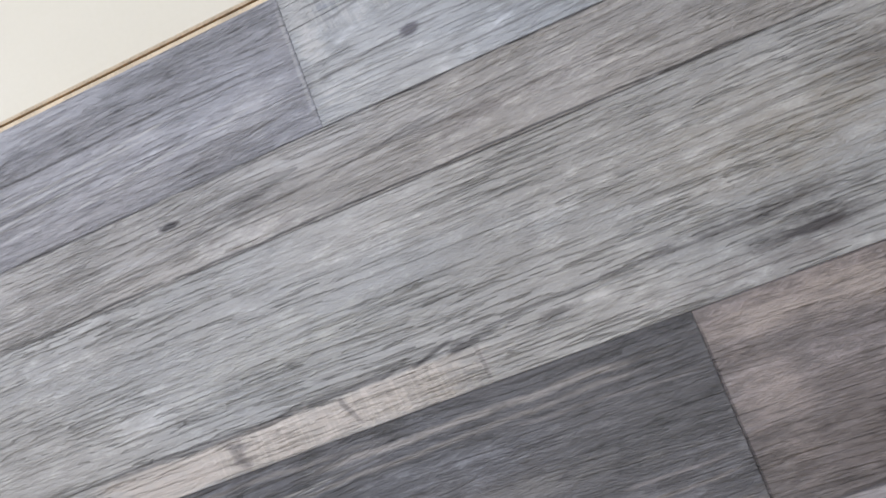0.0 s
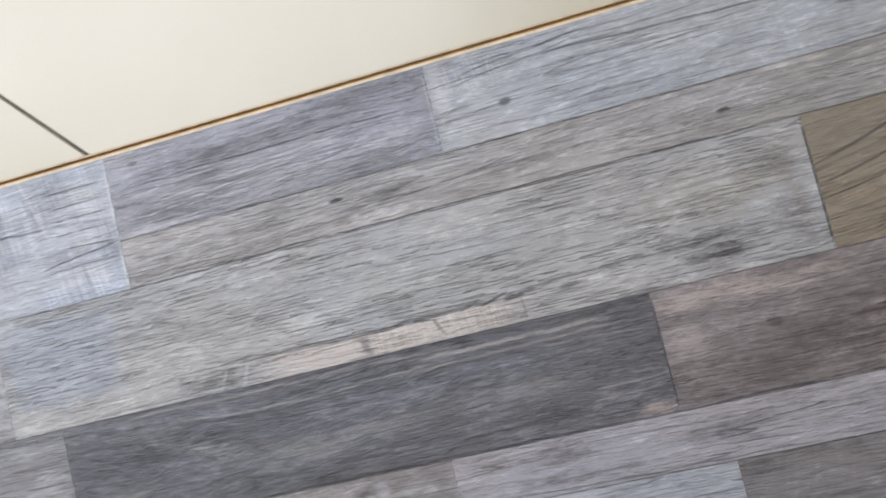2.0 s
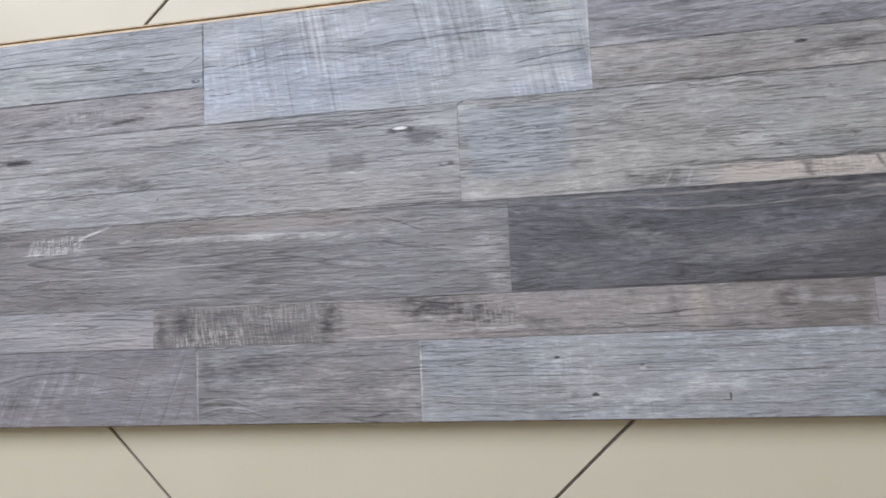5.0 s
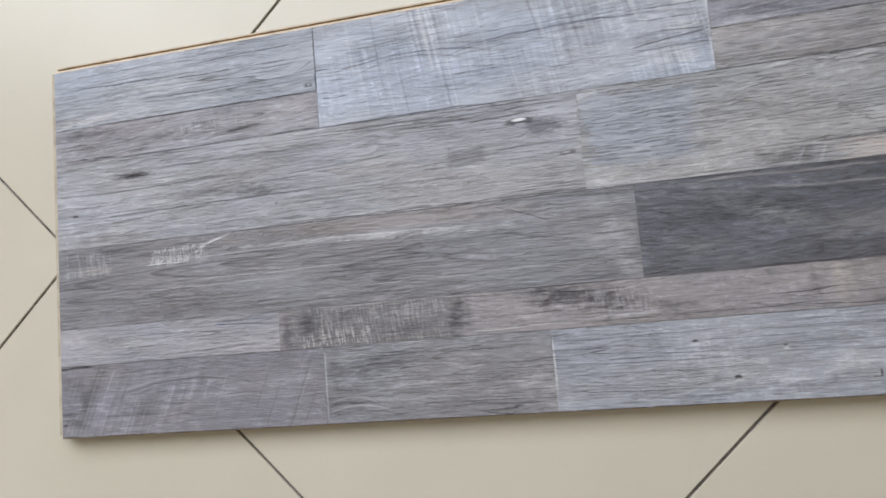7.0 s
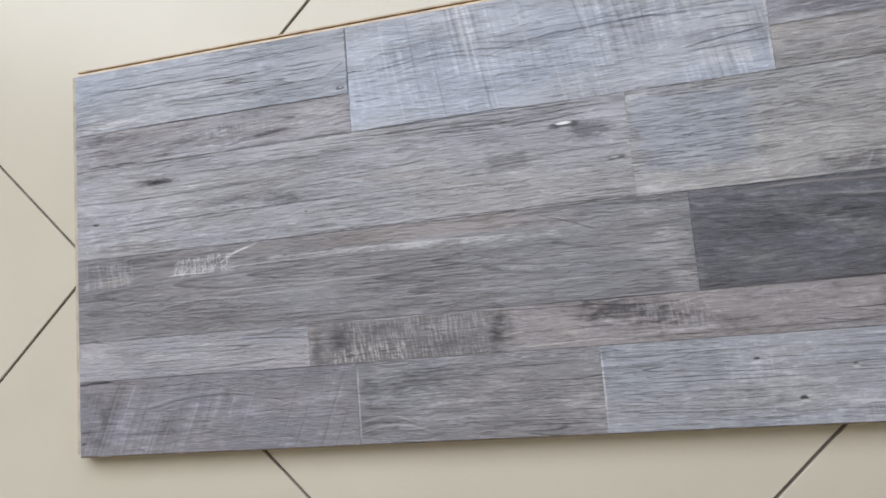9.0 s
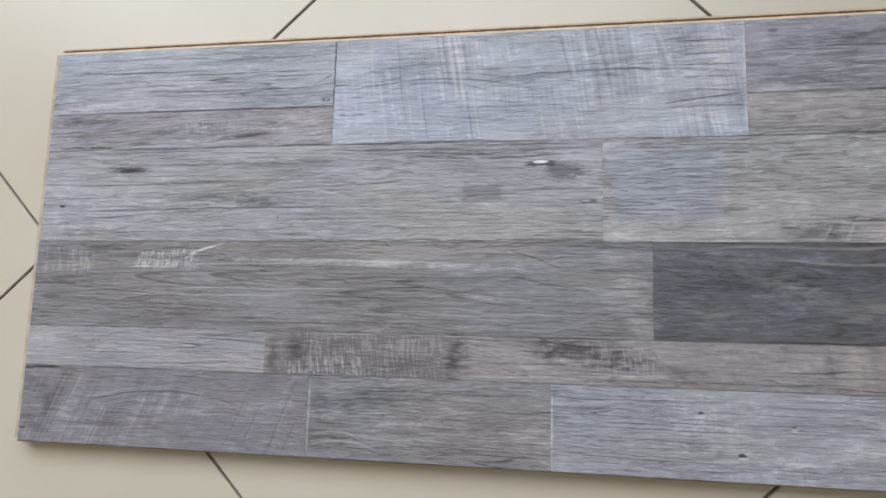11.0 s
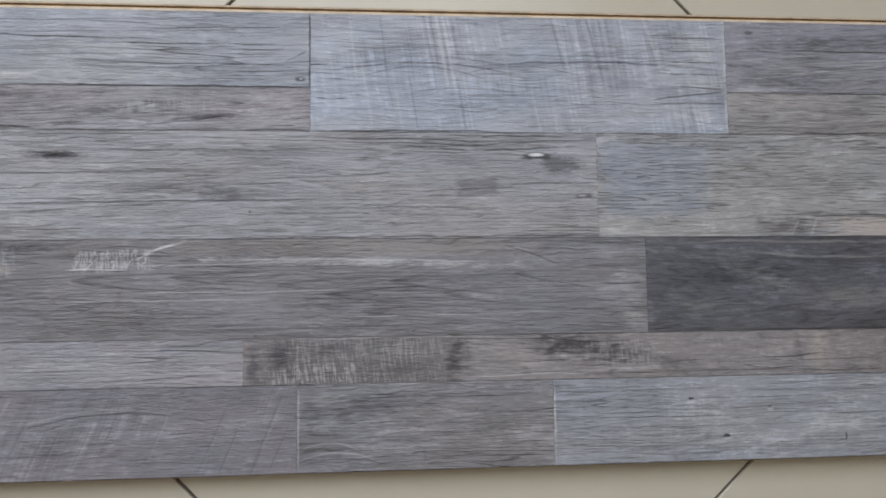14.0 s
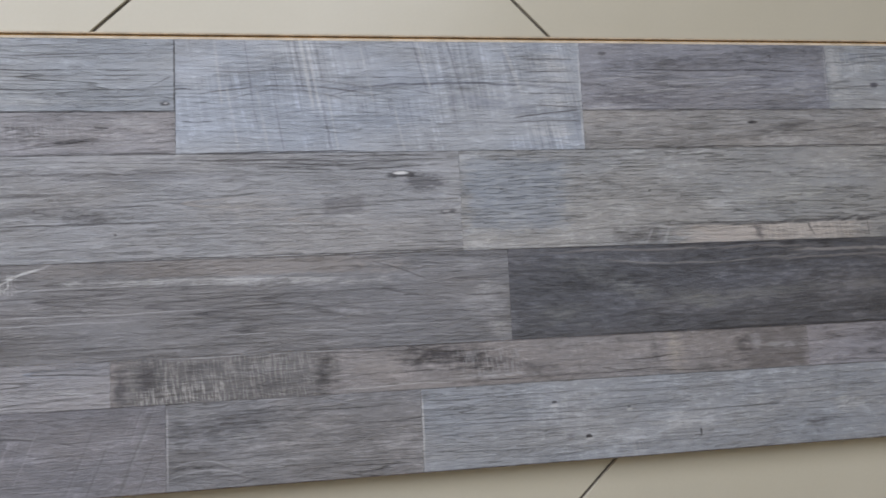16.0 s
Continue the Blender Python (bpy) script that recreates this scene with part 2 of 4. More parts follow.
def tile_glaze():
    """Cream ceramic glaze, faintly clouded, a little different from tile to tile."""
    n = Nodes("cream_tile_glaze", 0.30, 0.45)
    info = n.tree.nodes.new("ShaderNodeObjectInfo")
    cloud = n.noise(9, 9, n.mul(info.outputs["Random"], 40.0), 4)
    speck = n.noise(700, 700, 2.0, 2)
    val = n.add(n.mul(cloud, 0.8), n.mul(speck, 0.2))
    col = n.mix(n.step(val, 0.25, 0.75), (0.442, 0.410, 0.326), (0.484, 0.452, 0.370))
    n.link(n.add(0.24, n.mul(n.noise(30, 30, 5.0, 3), 0.14)), n.bsdf.inputs["Roughness"])
    n.bump(n.noise(55, 55, 7.0, 3), 0.06, 0.0006)
    return n.base(col)


TILE = tile_glaze()
GROUT = plain("dark_grey_grout", (0.13, 0.115, 0.10), 0.35, 120, 0.9, 0.2, 0.5, 0.0006)
# unseen walls; the cream tint is chosen so their bounce warms the shade
WALL = plain("cream_wall_paint", (0.79, 0.73, 0.61), 0.02, 6, 0.7, 0.3, 0.1, 0.0005)
CEIL = plain("white_ceiling_paint", (0.82, 0.82, 0.80), 0.02, 6, 0.8, 0.2, 0.1, 0.0005)
FRAME = plain("white_window_paint", (0.78, 0.78, 0.76), 0.02, 20, 0.4, 0.5)


def fibreboard(name, colour):
    n = Nodes(name, 0.85, 0.2)
    a, b = n.noise(120, 120, 3.0, 4), n.noise(1500, 1500, 5.0, 2)
    val = n.add(n.mul(a, 0.6), n.mul(b, 0.4))
    n.bump(b, 0.5, 0.0002)
    return n.base(n.mix(n.step(val, 0.35, 0.65), tuple(c * 0.8 for c in colour), tuple(c * 1.15 for c in colour)))


CORE = fibreboard("brown_fibreboard", (0.50, 0.31, 0.12))
DULL_CORE = fibreboard("dull_beige_fibreboard", (0.40, 0.35, 0.27))
PALE_CORE = fibreboard("pale_planed_fibreboard", (0.54, 0.45, 0.34))


# ---- mesh helpers ----
def box(bm, x0, x1, y0, y1, z0, z1):
    v = [bm.verts.new((x, y, z)) for z in (z0, z1) for y in (y0, y1) for x in (x0, x1)]
    for f in ((0, 2, 3, 1), (4, 5, 7, 6), (0, 1, 5, 4), (1, 3, 7, 5), (3, 2, 6, 7), (2, 0, 4, 6)):
        bm.faces.new([v[i] for i in f])
    return bm


def slab(bm, outline, z0, z1, edge):
    """A flat piece on a convex outline (anticlockwise), its upper rim chamfered by edge."""
    n = len(outline)
    mid = Vector((sum(p[0] for p in outline) / n, sum(p[1] for p in outline) / n))
    inner = []
    for i in range(n):
        a, b, c = (Vector(outline[k % n]) for k in (i - 1, i, i + 1))
        d1, d2 = (b - a).normalized(), (c - b).normalized()
        n1, n2 = Vector((-d1.y, d1.x)), Vector((-d2.y, d2.x))
        k = max(0.2, 1 + n1.dot(n2))
        inner.append(b + (n1 + n2) * (edge / k))
    low = [bm.verts.new((*p, z0)) for p in outline]
    rim = [bm.verts.new((*p, z1 - edge)) for p in outline]
    top = [bm.verts.new((p.x, p.y, z1)) for p in inner]
    bm.faces.new(top)
    bm.faces.new(low[::-1])
    for i in range(n):
        j = (i + 1) % n
        bm.faces.new((low[i], low[j], rim[j], rim[i]))
        bm.faces.new((rim[i], rim[j], top[j], top[i]))
    return bm


def link(name, bm, material, parent=None):
    mesh = bpy.data.meshes.new(name)
    bmesh.ops.recalc_face_normals(bm, faces=bm.faces)
    bm.to_mesh(mesh)
    bm.free()
    mesh.materials.append(material)
    ob = new(name, mesh)
    ob.parent = parent
    return ob


def part(name, bm, material, parent, label=""):
    return tagged(link(name, bm, material, parent), label)


# ---- room shell: walls, window frame and ceiling are out of view ----
floor = tagged(link("floor", box(bmesh.new(), X0 - 0.1, X1 + 0.1, Y0 - 0.1, Y1 + 0.1, -0.05, -0.0012), GROUT), "dark grey grout bed under cream floor tiles", "floor", kind="structure")
T = 0.15
for name, b in (("wall_west", (X0 - T, X0, Y0 - T, Y1 + T)), ("wall_east", (X1, X1 + T, Y0 - T, Y1 + T)), ("wall_south", (X0, X1, Y0 - T, Y0))):
    tagged(link(name, box(bmesh.new(), *b, -0.05, HIGH), WALL), "unseen plain wall, cream to warm the bounced light", "wall", kind="structure")
bm = bmesh.new()
box(bm, X0, WIN[0], Y1, Y1 + T, -0.05, HIGH)
box(bm, WIN[1], X1, Y1, Y1 + T, -0.05, HIGH)
box(bm, WIN[0], WIN[1], Y1, Y1 + T, -0.05, WIN[2])
box(bm, WIN[0], WIN[1], Y1, Y1 + T, WIN[3], HIGH)
tagged(link("wall_north", bm, WALL), "unseen plain wall with a window opening, cream to warm the bounced light", "wall", kind="structure")
tagged(link("ceiling", box(bmesh.new(), X0 - T, X1 + T, Y0 - T, Y1 + T, HIGH, HIGH + 0.1), CEIL), "plain white painted ceiling", "ceiling", kind="structure")
bm = bmesh.new()
for a in ((WIN[0], WIN[0] + 0.05, WIN[2], WIN[3]), (WIN[1] - 0.05, WIN[1], WIN[2], WIN[3]), (WIN[0] + 0.05, WIN[1] - 0.05, WIN[2], WIN[2] + 0.05), (WIN[0] + 0.05, WIN[1] - 0.05, WIN[3] - 0.05, WIN[3])):
    box(bm, a[0], a[1], Y1 + 0.06, Y1 + 0.12, a[2], a[3])
tagged(link("window_1", bm, FRAME), "white painted window frame in the wall", "window", kind="structure")

# ---- laminate board ----
LONG, WIDE, THICK = 1.285, 0.193, 0.008
TOP = THICK
board = tagged(new("laminate_board"), "grey weathered-wood laminate flooring board lying on cream tiles", "laminate board")


def extrude(bm, profile, x0, x1):
    """A profile of (y, z) drawn out along x."""
    a = [bm.verts.new((x0, y, z)) for y, z in profile]
    b = [bm.verts.new((x1, y, z)) for y, z in profile]
    bm.faces.new(a)
    bm.faces.new(b[::-1])
    n = len(profile)
    for i in range(n):
        bm.faces.new((a[i], b[i], b[(i + 1) % n], a[(i + 1) % n]))
    return bm


# core with a locking groove along the far long side
part("core", extrude(bmesh.new(), [(0.0, 0.0), (WIDE + 0.0033, 0.0), (WIDE + 0.0033, 0.0040), (WIDE - 0.001, 0.0034), (WIDE - 0.001, 0.0046), (WIDE, 0.0052), (WIDE, TOP - 0.0006), (-0.0002, TOP - 0.0006), (-0.0003, 0.0005)], 0.0, LONG), CORE, board, "brown fibreboard core")
part("top_flange", extrude(bmesh.new(), [(WIDE + 0.0001, 0.0056), (WIDE + 0.0008, 0.0058), (WIDE + 0.0013, TOP - 0.0006), (WIDE + 0.0001, TOP - 0.0002)], 0.0, LONG), PALE_CORE, board, "pale planed edge")
part("locking_lip", extrude(bmesh.new(), [(WIDE + 0.0034, 0.0), (WIDE + 0.0043, 0.0), (WIDE + 0.0044, 0.0044), (WIDE + 0.0041, 0.0052), (WIDE + 0.0034, 0.0050)], -0.001, LONG), PALE_CORE, board, "pale fibreboard locking lip")
bm = bmesh.new()
box(bm, -0.0036, -0.0002, 0.0012, WIDE + 0.001, 0.0026, 0.0056)
part("end_tongue", bm, DULL_CORE, board, "dull beige fibreboard end tongue")

# decor strips: name of the look, x from, x to, y from, y to, then the look of its wood
PALE = lin(196, 196, 198)
INK = lin(52, 50, 54)
SOOT = lin(78, 76, 80)
LIGHT = lin(172, 172, 176)
WARM = lin(160, 150, 142)
BROWN = lin(92, 82, 76)
BLUE = lin(134, 146, 164)
STRIPS = [
    # lowest row
    ((0.0, 0.1440, 0.0, 0.0360), dict(tone=lin(124, 122, 127), seed=1, rings=0.2, dash=0.15, veins=0.2, contrast=0.65, figure=0.3, curl=0.03, grain=0.5, pores=0.3, saw=0.9, tilt=-0.42, blotch=0.6, mottle=0.7, ridges=0.3, warm=0.55, marks=[
        ("bow", 0.074, 0.0185, 0.045, 0.00060, 0.0075, 0.80, SOOT), ("bow", 0.066, 0.0165, 0.030, 0.00040, 0.0075, 0.40, SOOT), ("bow", 0.115, 0.0150, 0.035, 0.00045, 0.0030, 0.45, SOOT), ("bow", 0.080, 0.0125, 0.060, 0.00040, 0.0020, 0.35, SOOT), ("bow", 0.070, 0.0200, 0.040, 0.0006, 0.0075, 0.30, LIGHT),
        ("post", 0.1100, 0.014, 0.0009, 0.016, -0.42, 0.28, SOOT), ("post", 0.1175, 0.012, 0.0007, 0.014, -0.42, 0.34, SOOT), ("post", 0.1310, 0.014, 0.0010, 0.018, -0.42, 0.37, SOOT), ("post", 0.1365, 0.010, 0.0006, 0.012, -0.42, 0.31, SOOT), ("post", 0.1340, 0.020, 0.0009, 0.012, -0.42, 0.22, LIGHT), ("post", 0.0560, 0.012, 0.0006, 0.012, -0.42, 0.19, SOOT), ("post", 0.0900, 0.018, 0.0006, 0.014, -0.42, 0.19, LIGHT),
        ("stain", 0.0130, 0.0195, 0.0030, 0.0080, 0, 0.75, SOOT), ("stain", 0.0070, 0.0110, 0.0070, 0.0080, 0, 0.50, SOOT), ("stain", 0.0040, 0.028, 0.006, 0.006, 0, 0.40, SOOT), ("stain", 0.125, 0.030, 0.018, 0.004, 0, 0.35, SOOT),
        ("line", 0.0085, 0.0347, 0.0120, 0.00080, 0.08, 1.0, INK), ("spot", 0.0150, 0.0362, 0.0022, 0.0012, 0.3, 0.9, INK), ("knot", 0.0020, 0.0065, 0.0020, 0.0008, 0, 0.7, INK)])),
    ((0.1440, 0.2508, 0.0, 0.0360), dict(tone=lin(126, 125, 128), seed=2, rings=0.4, dash=0.45, contrast=0.8, figure=0.6, curl=0.03, wave=0.002, blotch=0.9, mottle=0.6, ridges=0.9, warm=0.45, marks=[
        ("tongue", 0.196, 0.0275, 0.055, 0.0060, 0.02, 0.55, SOOT), ("tongue", 0.205, 0.0200, 0.060, 0.0045, 0.02, 0.50, SOOT), ("tongue", 0.188, 0.0120, 0.070, 0.0040, 0.03, 0.35, SOOT), ("bow", 0.157, 0.0080, 0.014, 0.00045, 0.0040, 0.5, LIGHT), ("bow", 0.158, 0.0050, 0.017, 0.00045, 0.0055, 0.5, SOOT), ("bow", 0.160, 0.0030, 0.020, 0.00045, 0.0050, 0.5, LIGHT), ("bow", 0.163, 0.0015, 0.022, 0.00045, 0.0040, 0.45, SOOT),
        ("stain", 0.163, 0.0230, 0.006, 0.0060, 0.4, 0.7, SOOT), ("stain", 0.185, 0.0300, 0.012, 0.0030, 0.05, 0.55, SOOT), ("stain", 0.150, 0.024, 0.005, 0.011, 0, 0.70, SOOT), ("stain", 0.158, 0.0165, 0.010, 0.004, -0.1, 0.65, SOOT), ("stain", 0.170, 0.0270, 0.018, 0.0045, 0.05, 0.60, SOOT), ("stain", 0.176, 0.0205, 0.013, 0.0022, 0.03, 0.70, LIGHT), ("stain", 0.156, 0.0305, 0.010, 0.0030, 0, 0.5, LIGHT), ("stain", 0.190, 0.0095, 0.030, 0.0030, 0.05, 0.40, LIGHT),
        ("post", 0.1446, 0.018, 0.0006, 0.018, 0, 0.68, LIGHT), ("line", 0.195, 0.0358, 0.05, 0.0004, 0, 0.6, LIGHT)])),
    ((0.2508, 0.5305, 0.0, 0.0360), dict(tone=lin(150, 152, 157), seed=3, rings=0.1, dash=0.45, figure=0.2, contrast=0.6, wave=0.0008, blotch=0.7, mottle=0.8, ridges=0.3, warm=0.3, saw=0.25, tilt=0.05, marks=[
        ("spot", 0.3107, 0.0266, 0.0017, 0.0008, 0, 0.9, INK), ("spot", 0.3107, 0.0252, 0.0024, 0.0008, 0, 0.7, PALE), ("spot", 0.3454, 0.0225, 0.0012, 0.0006, 0, 0.7, INK), ("spot", 0.3456, 0.0213, 0.002, 0.0008, 0, 0.8, PALE),
        ("spot", 0.3258, 0.0106, 0.0019, 0.0012, 0, 0.95, INK), ("stain", 0.3175, 0.0108, 0.0022, 0.0022, 0, 0.7, SOOT), ("spot", 0.3262, 0.0094, 0.0022, 0.0007, 0, 0.8, PALE), ("spot", 0.3795, 0.0091, 0.0006, 0.0018, 0, 0.8, INK), ("line", 0.3780, 0.0078, 0.0022, 0.0004, 0, 0.8, INK),
        ("line", 0.30, 0.0192, 0.05, 0.00032, 0, 0.6, SOOT), ("line", 0.33, 0.0150, 0.06, 0.00025, 0.0, 0.5, SOOT), ("line", 0.43, 0.0195, 0.07, 0.00032, 0.01, 0.55, SOOT), ("line", 0.29, 0.0305, 0.04, 0.00032, 0.02, 0.65, SOOT), ("line", 0.46, 0.0260, 0.06, 0.00032, 0.005, 0.6, SOOT), ("line", 0.36, 0.0060, 0.06, 0.00030, 0.005, 0.5, SOOT), ("line", 0.47, 0.0105, 0.05, 0.00032, 0.0, 0.5, SOOT),
        ("line", 0.38, 0.0300, 0.06, 0.00025, 0.01, 0.5, SOOT), ("line", 0.27, 0.0085, 0.03, 0.00028, 0, 0.6, SOOT), ("line", 0.275, 0.0150, 0.025, 0.00028, 0, 0.6, SOOT), ("stain", 0.372, 0.0145, 0.014, 0.005, 0, 0.55, PALE), ("stain", 0.455, 0.018, 0.008, 0.006, 0, 0.5, PALE), ("stain", 0.44, 0.010, 0.008, 0.004, 0, 0.45, SOOT), ("hatch", 0.347, 0.0060, 0.006, 0.006, 0, 0.5, LIGHT), ("stain", 0.318, 0.0225, 0.008, 0.004, 0, 0.4, SOOT),
        ("post", 0.2513, 0.018, 0.0006, 0.018, 0, 0.77, PALE), ("line", 0.30, 0.0357, 0.05, 0.0004, 0, 0.45, LIGHT)])),
    ((0.5305, 0.7700, 0.0, 0.0360), dict(tone=lin(112, 109, 111), seed=4, rings=0.15, mottle=0.8, contrast=0.7, saw=0.3, tilt=-0.2, warm=0.5)),
    # second row
    ((0.0, 0.1222, 0.0360, 0.0552), dict(tone=lin(150, 149, 154), seed=5, rings=0.2, dash=0.35, contrast=0.6, wave=0.001, blotch=0.5, mottle=0.4, ridges=0.8, warm=0.55, pores=0.5, marks=[
        ("tongue", 0.0140, 0.0500, 0.050, 0.0042, 0, 0.45, lin(118, 117, 122)), ("tongue", 0.0500, 0.0530, 0.060, 0.0035, 0, 0.50, lin(118, 117, 122)), ("tongue", 0.0880, 0.0510, 0.040, 0.0030, -0.02, 0.50, BLUE), ("stain", 0.045, 0.0455, 0.020, 0.003, 0.05, 0.40, PALE), ("stain", 0.008, 0.049, 0.010, 0.006, 0, 0.35, PALE), ("stain", 0.100, 0.0430, 0.025, 0.002, 0, 0.40, PALE)])),
    ((0.1222, 0.4370, 0.0360, 0.0552), dict(tone=lin(136, 132, 133), seed=6, rings=0.1, dash=0.06, contrast=0.7, grain=0.6, figure=0.2, blotch=0.8, mottle=0.9, ridges=0.3, warm=0.6, saw=0.2, tilt=0.15, marks=[
        ("patch", 0.168, 0.0456, 0.0470, 0.0125, 0, 0.95, lin(104, 102, 104)), ("hatch", 0.170, 0.0456, 0.040, 0.0105, 0, 0.60, lin(152, 150, 149)), ("hatch", 0.150, 0.0400, 0.020, 0.0040, 0, 0.6, lin(172, 170, 168)), ("stain", 0.2095, 0.0460, 0.0050, 0.014, 0, 1.0, lin(66, 64, 66)), ("stain", 0.2150, 0.0490, 0.0030, 0.008, 0, 0.8, lin(84, 82, 84)), ("stain", 0.1370, 0.0480, 0.0060, 0.008, 0, 0.95, lin(74, 72, 76)), ("stain", 0.1262, 0.045, 0.0032, 0.012, 0, 0.8, SOOT), ("stain", 0.160, 0.0500, 0.014, 0.003, 0, 0.55, SOOT), ("stain", 0.187, 0.0420, 0.010, 0.004, 0, 0.45, SOOT),
        ("stain", 0.231, 0.047, 0.014, 0.008, 0, 0.70, lin(152, 146, 144)), ("stain", 0.268, 0.0490, 0.028, 0.0062, -0.10, 0.95, lin(74, 71, 74)), ("stain", 0.252, 0.0500, 0.012, 0.007, 0, 1.0, lin(62, 59, 62)), ("stain", 0.272, 0.0485, 0.026, 0.0060, -0.10, 0.9, lin(62, 59, 62)), ("stain", 0.296, 0.0435, 0.020, 0.004, -0.1, 0.65, SOOT), ("stain", 0.280, 0.0400, 0.025, 0.0018, 0, 0.6, LIGHT), ("hatch", 0.283, 0.0460, 0.016, 0.006, 0, 0.35, LIGHT),
        ("stain", 0.360, 0.0460, 0.0035, 0.008, 0, 0.60, SOOT), ("stain", 0.370, 0.046, 0.0055, 0.013, 0, 0.85, lin(168, 160, 154)), ("patch", 0.4210, 0.0455, 0.0165, 0.0115, 0, 0.80, lin(104, 99, 99)), ("stain", 0.4100, 0.0490, 0.0040, 0.0060, 0, 0.5, LIGHT), ("stain", 0.425, 0.0465, 0.010, 0.0022, 0, 0.55, LIGHT), ("stain", 0.404, 0.047, 0.006, 0.008, 0, 0.95, lin(88, 84, 86)),
        ("line", 0.32, 0.0385, 0.06, 0.00037, 0.01, 0.6, INK), ("line", 0.24, 0.0382, 0.03, 0.00037, 0.01, 0.5, PALE), ("line", 0.17, 0.0548, 0.06, 0.00045, 0, 0.6, LIGHT)])),
    ((0.4370, 0.7050, 0.0360, 0.0552), dict(tone=lin(146, 143, 148), seed=7, rings=0.15, mottle=0.8, contrast=0.6, blotch=0.9, warm=0.45, marks=[
        ("stain", 0.478, 0.049, 0.012, 0.0045, 0, 0.8, SOOT), ("stain", 0.53, 0.047, 0.02, 0.004, 0, 0.5, SOOT), ("stain", 0.47, 0.041, 0.02, 0.003, 0, 0.41, SOOT), ("line", 0.515, 0.0372, 0.05, 0.00044, 0.0, 0.6, INK)])),
    # third row
    ((0.0, 0.2928, 0.0552, 0.0962), dict(tone=lin(123, 122, 125), seed=8, rings=0.15, dash=0.35, contrast=0.7, wave=0.0015, figure=0.3, curl=0.02, veins=0.3, grain=0.55, blotch=0.6, mottle=0.5, ridges=0.9, warm=0.5, marks=[
        ("tongue", 0.0085, 0.0765, 0.11, 0.0075, -0.02, 0.75, SOOT), ("tongue", 0.0250, 0.0762, 0.10, 0.0050, -0.02, 0.45, SOOT), ("tongue", 0.0530, 0.0785, 0.11, 0.0065, -0.02, 0.90, SOOT), ("tongue", 0.0680, 0.0782, 0.10, 0.0040, -0.02, 0.50, SOOT), ("tongue", 0.0920, 0.0795, 0.12, 0.0060, -0.015, 0.85, SOOT), ("tongue", 0.1120, 0.0790, 0.10, 0.0040, -0.015, 0.55, SOOT),
        ("tongue", 0.0030, 0.0690, 0.14, 0.0070, 0.0, 0.60, SOOT), ("tongue", 0.0480, 0.0680, 0.13, 0.0050, 0.01, 0.55, SOOT), ("tongue", 0.1350, 0.0760, 0.12, 0.0065, -0.02, 0.70, SOOT), ("tongue", 0.1550, 0.0720, 0.12, 0.0060, -0.02, 0.65, SOOT), ("tongue", 0.1800, 0.0770, 0.11, 0.0060, -0.03, 0.70, SOOT), ("tongue", 0.1700, 0.0650, 0.12, 0.0050, -0.01, 0.60, SOOT), ("tongue", 0.2050, 0.0720, 0.09, 0.0060, -0.04, 0.65, SOOT), ("tongue", 0.2350, 0.0800, 0.07, 0.0050, -0.06, 0.75, SOOT), ("tongue", 0.0700, 0.0620, 0.15, 0.0040, 0.01, 0.50, SOOT),
        ("patch", 0.180, 0.0924, 0.055, 0.0040, -0.004, 1.00, lin(138, 133, 132)), ("patch", 0.120, 0.0930, 0.030, 0.0028, 0.01, 0.75, lin(132, 128, 128)), ("stain", 0.240, 0.0910, 0.014, 0.0045, 0, 0.80, lin(156, 152, 152)), ("line", 0.243, 0.0888, 0.014, 0.0005, -0.36, 0.8, SOOT), ("stain", 0.165, 0.0866, 0.075, 0.0018, -0.016, 0.65, PALE), ("stain", 0.190, 0.0848, 0.060, 0.0014, -0.02, 0.55, PALE), ("line", 0.17, 0.0872, 0.06, 0.0005, -0.016, 0.5, PALE), ("line", 0.150, 0.0846, 0.06, 0.00035, -0.012, 0.7, INK), ("line", 0.110, 0.0860, 0.05, 0.0005, 0.02, 0.6, LIGHT),
        ("scrawl", 0.0690, 0.0880, 0.016, 0.0032, 0.03, 0.60, PALE), ("hatch", 0.0690, 0.0875, 0.016, 0.0046, 0.06, 0.50, PALE), ("line", 0.090, 0.0930, 0.010, 0.00075, 0.30, 0.95, PALE), ("line", 0.062, 0.0838, 0.012, 0.00045, 0.0, 0.8, PALE), ("line", 0.084, 0.0905, 0.006, 0.0006, 0.5, 0.8, PALE),
        ("hatch", 0.018, 0.0870, 0.016, 0.007, 0, 0.50, LIGHT), ("stain", 0.012, 0.0900, 0.012, 0.005, 0, 0.55, SOOT), ("stain", 0.030, 0.0930, 0.018, 0.003, 0, 0.5, SOOT), ("stain", 0.020, 0.0835, 0.012, 0.003, 0, 0.5, lin(168, 162, 154)), ("stain", 0.280, 0.0720, 0.014, 0.010, 0, 0.65, LIGHT), ("stain", 0.287, 0.0610, 0.008, 0.005, 0, 0.7, PALE), ("stain", 0.284, 0.0790, 0.010, 0.003, 0, 0.7, PALE), ("stain", 0.275, 0.0900, 0.016, 0.003, 0, 0.5, LIGHT),
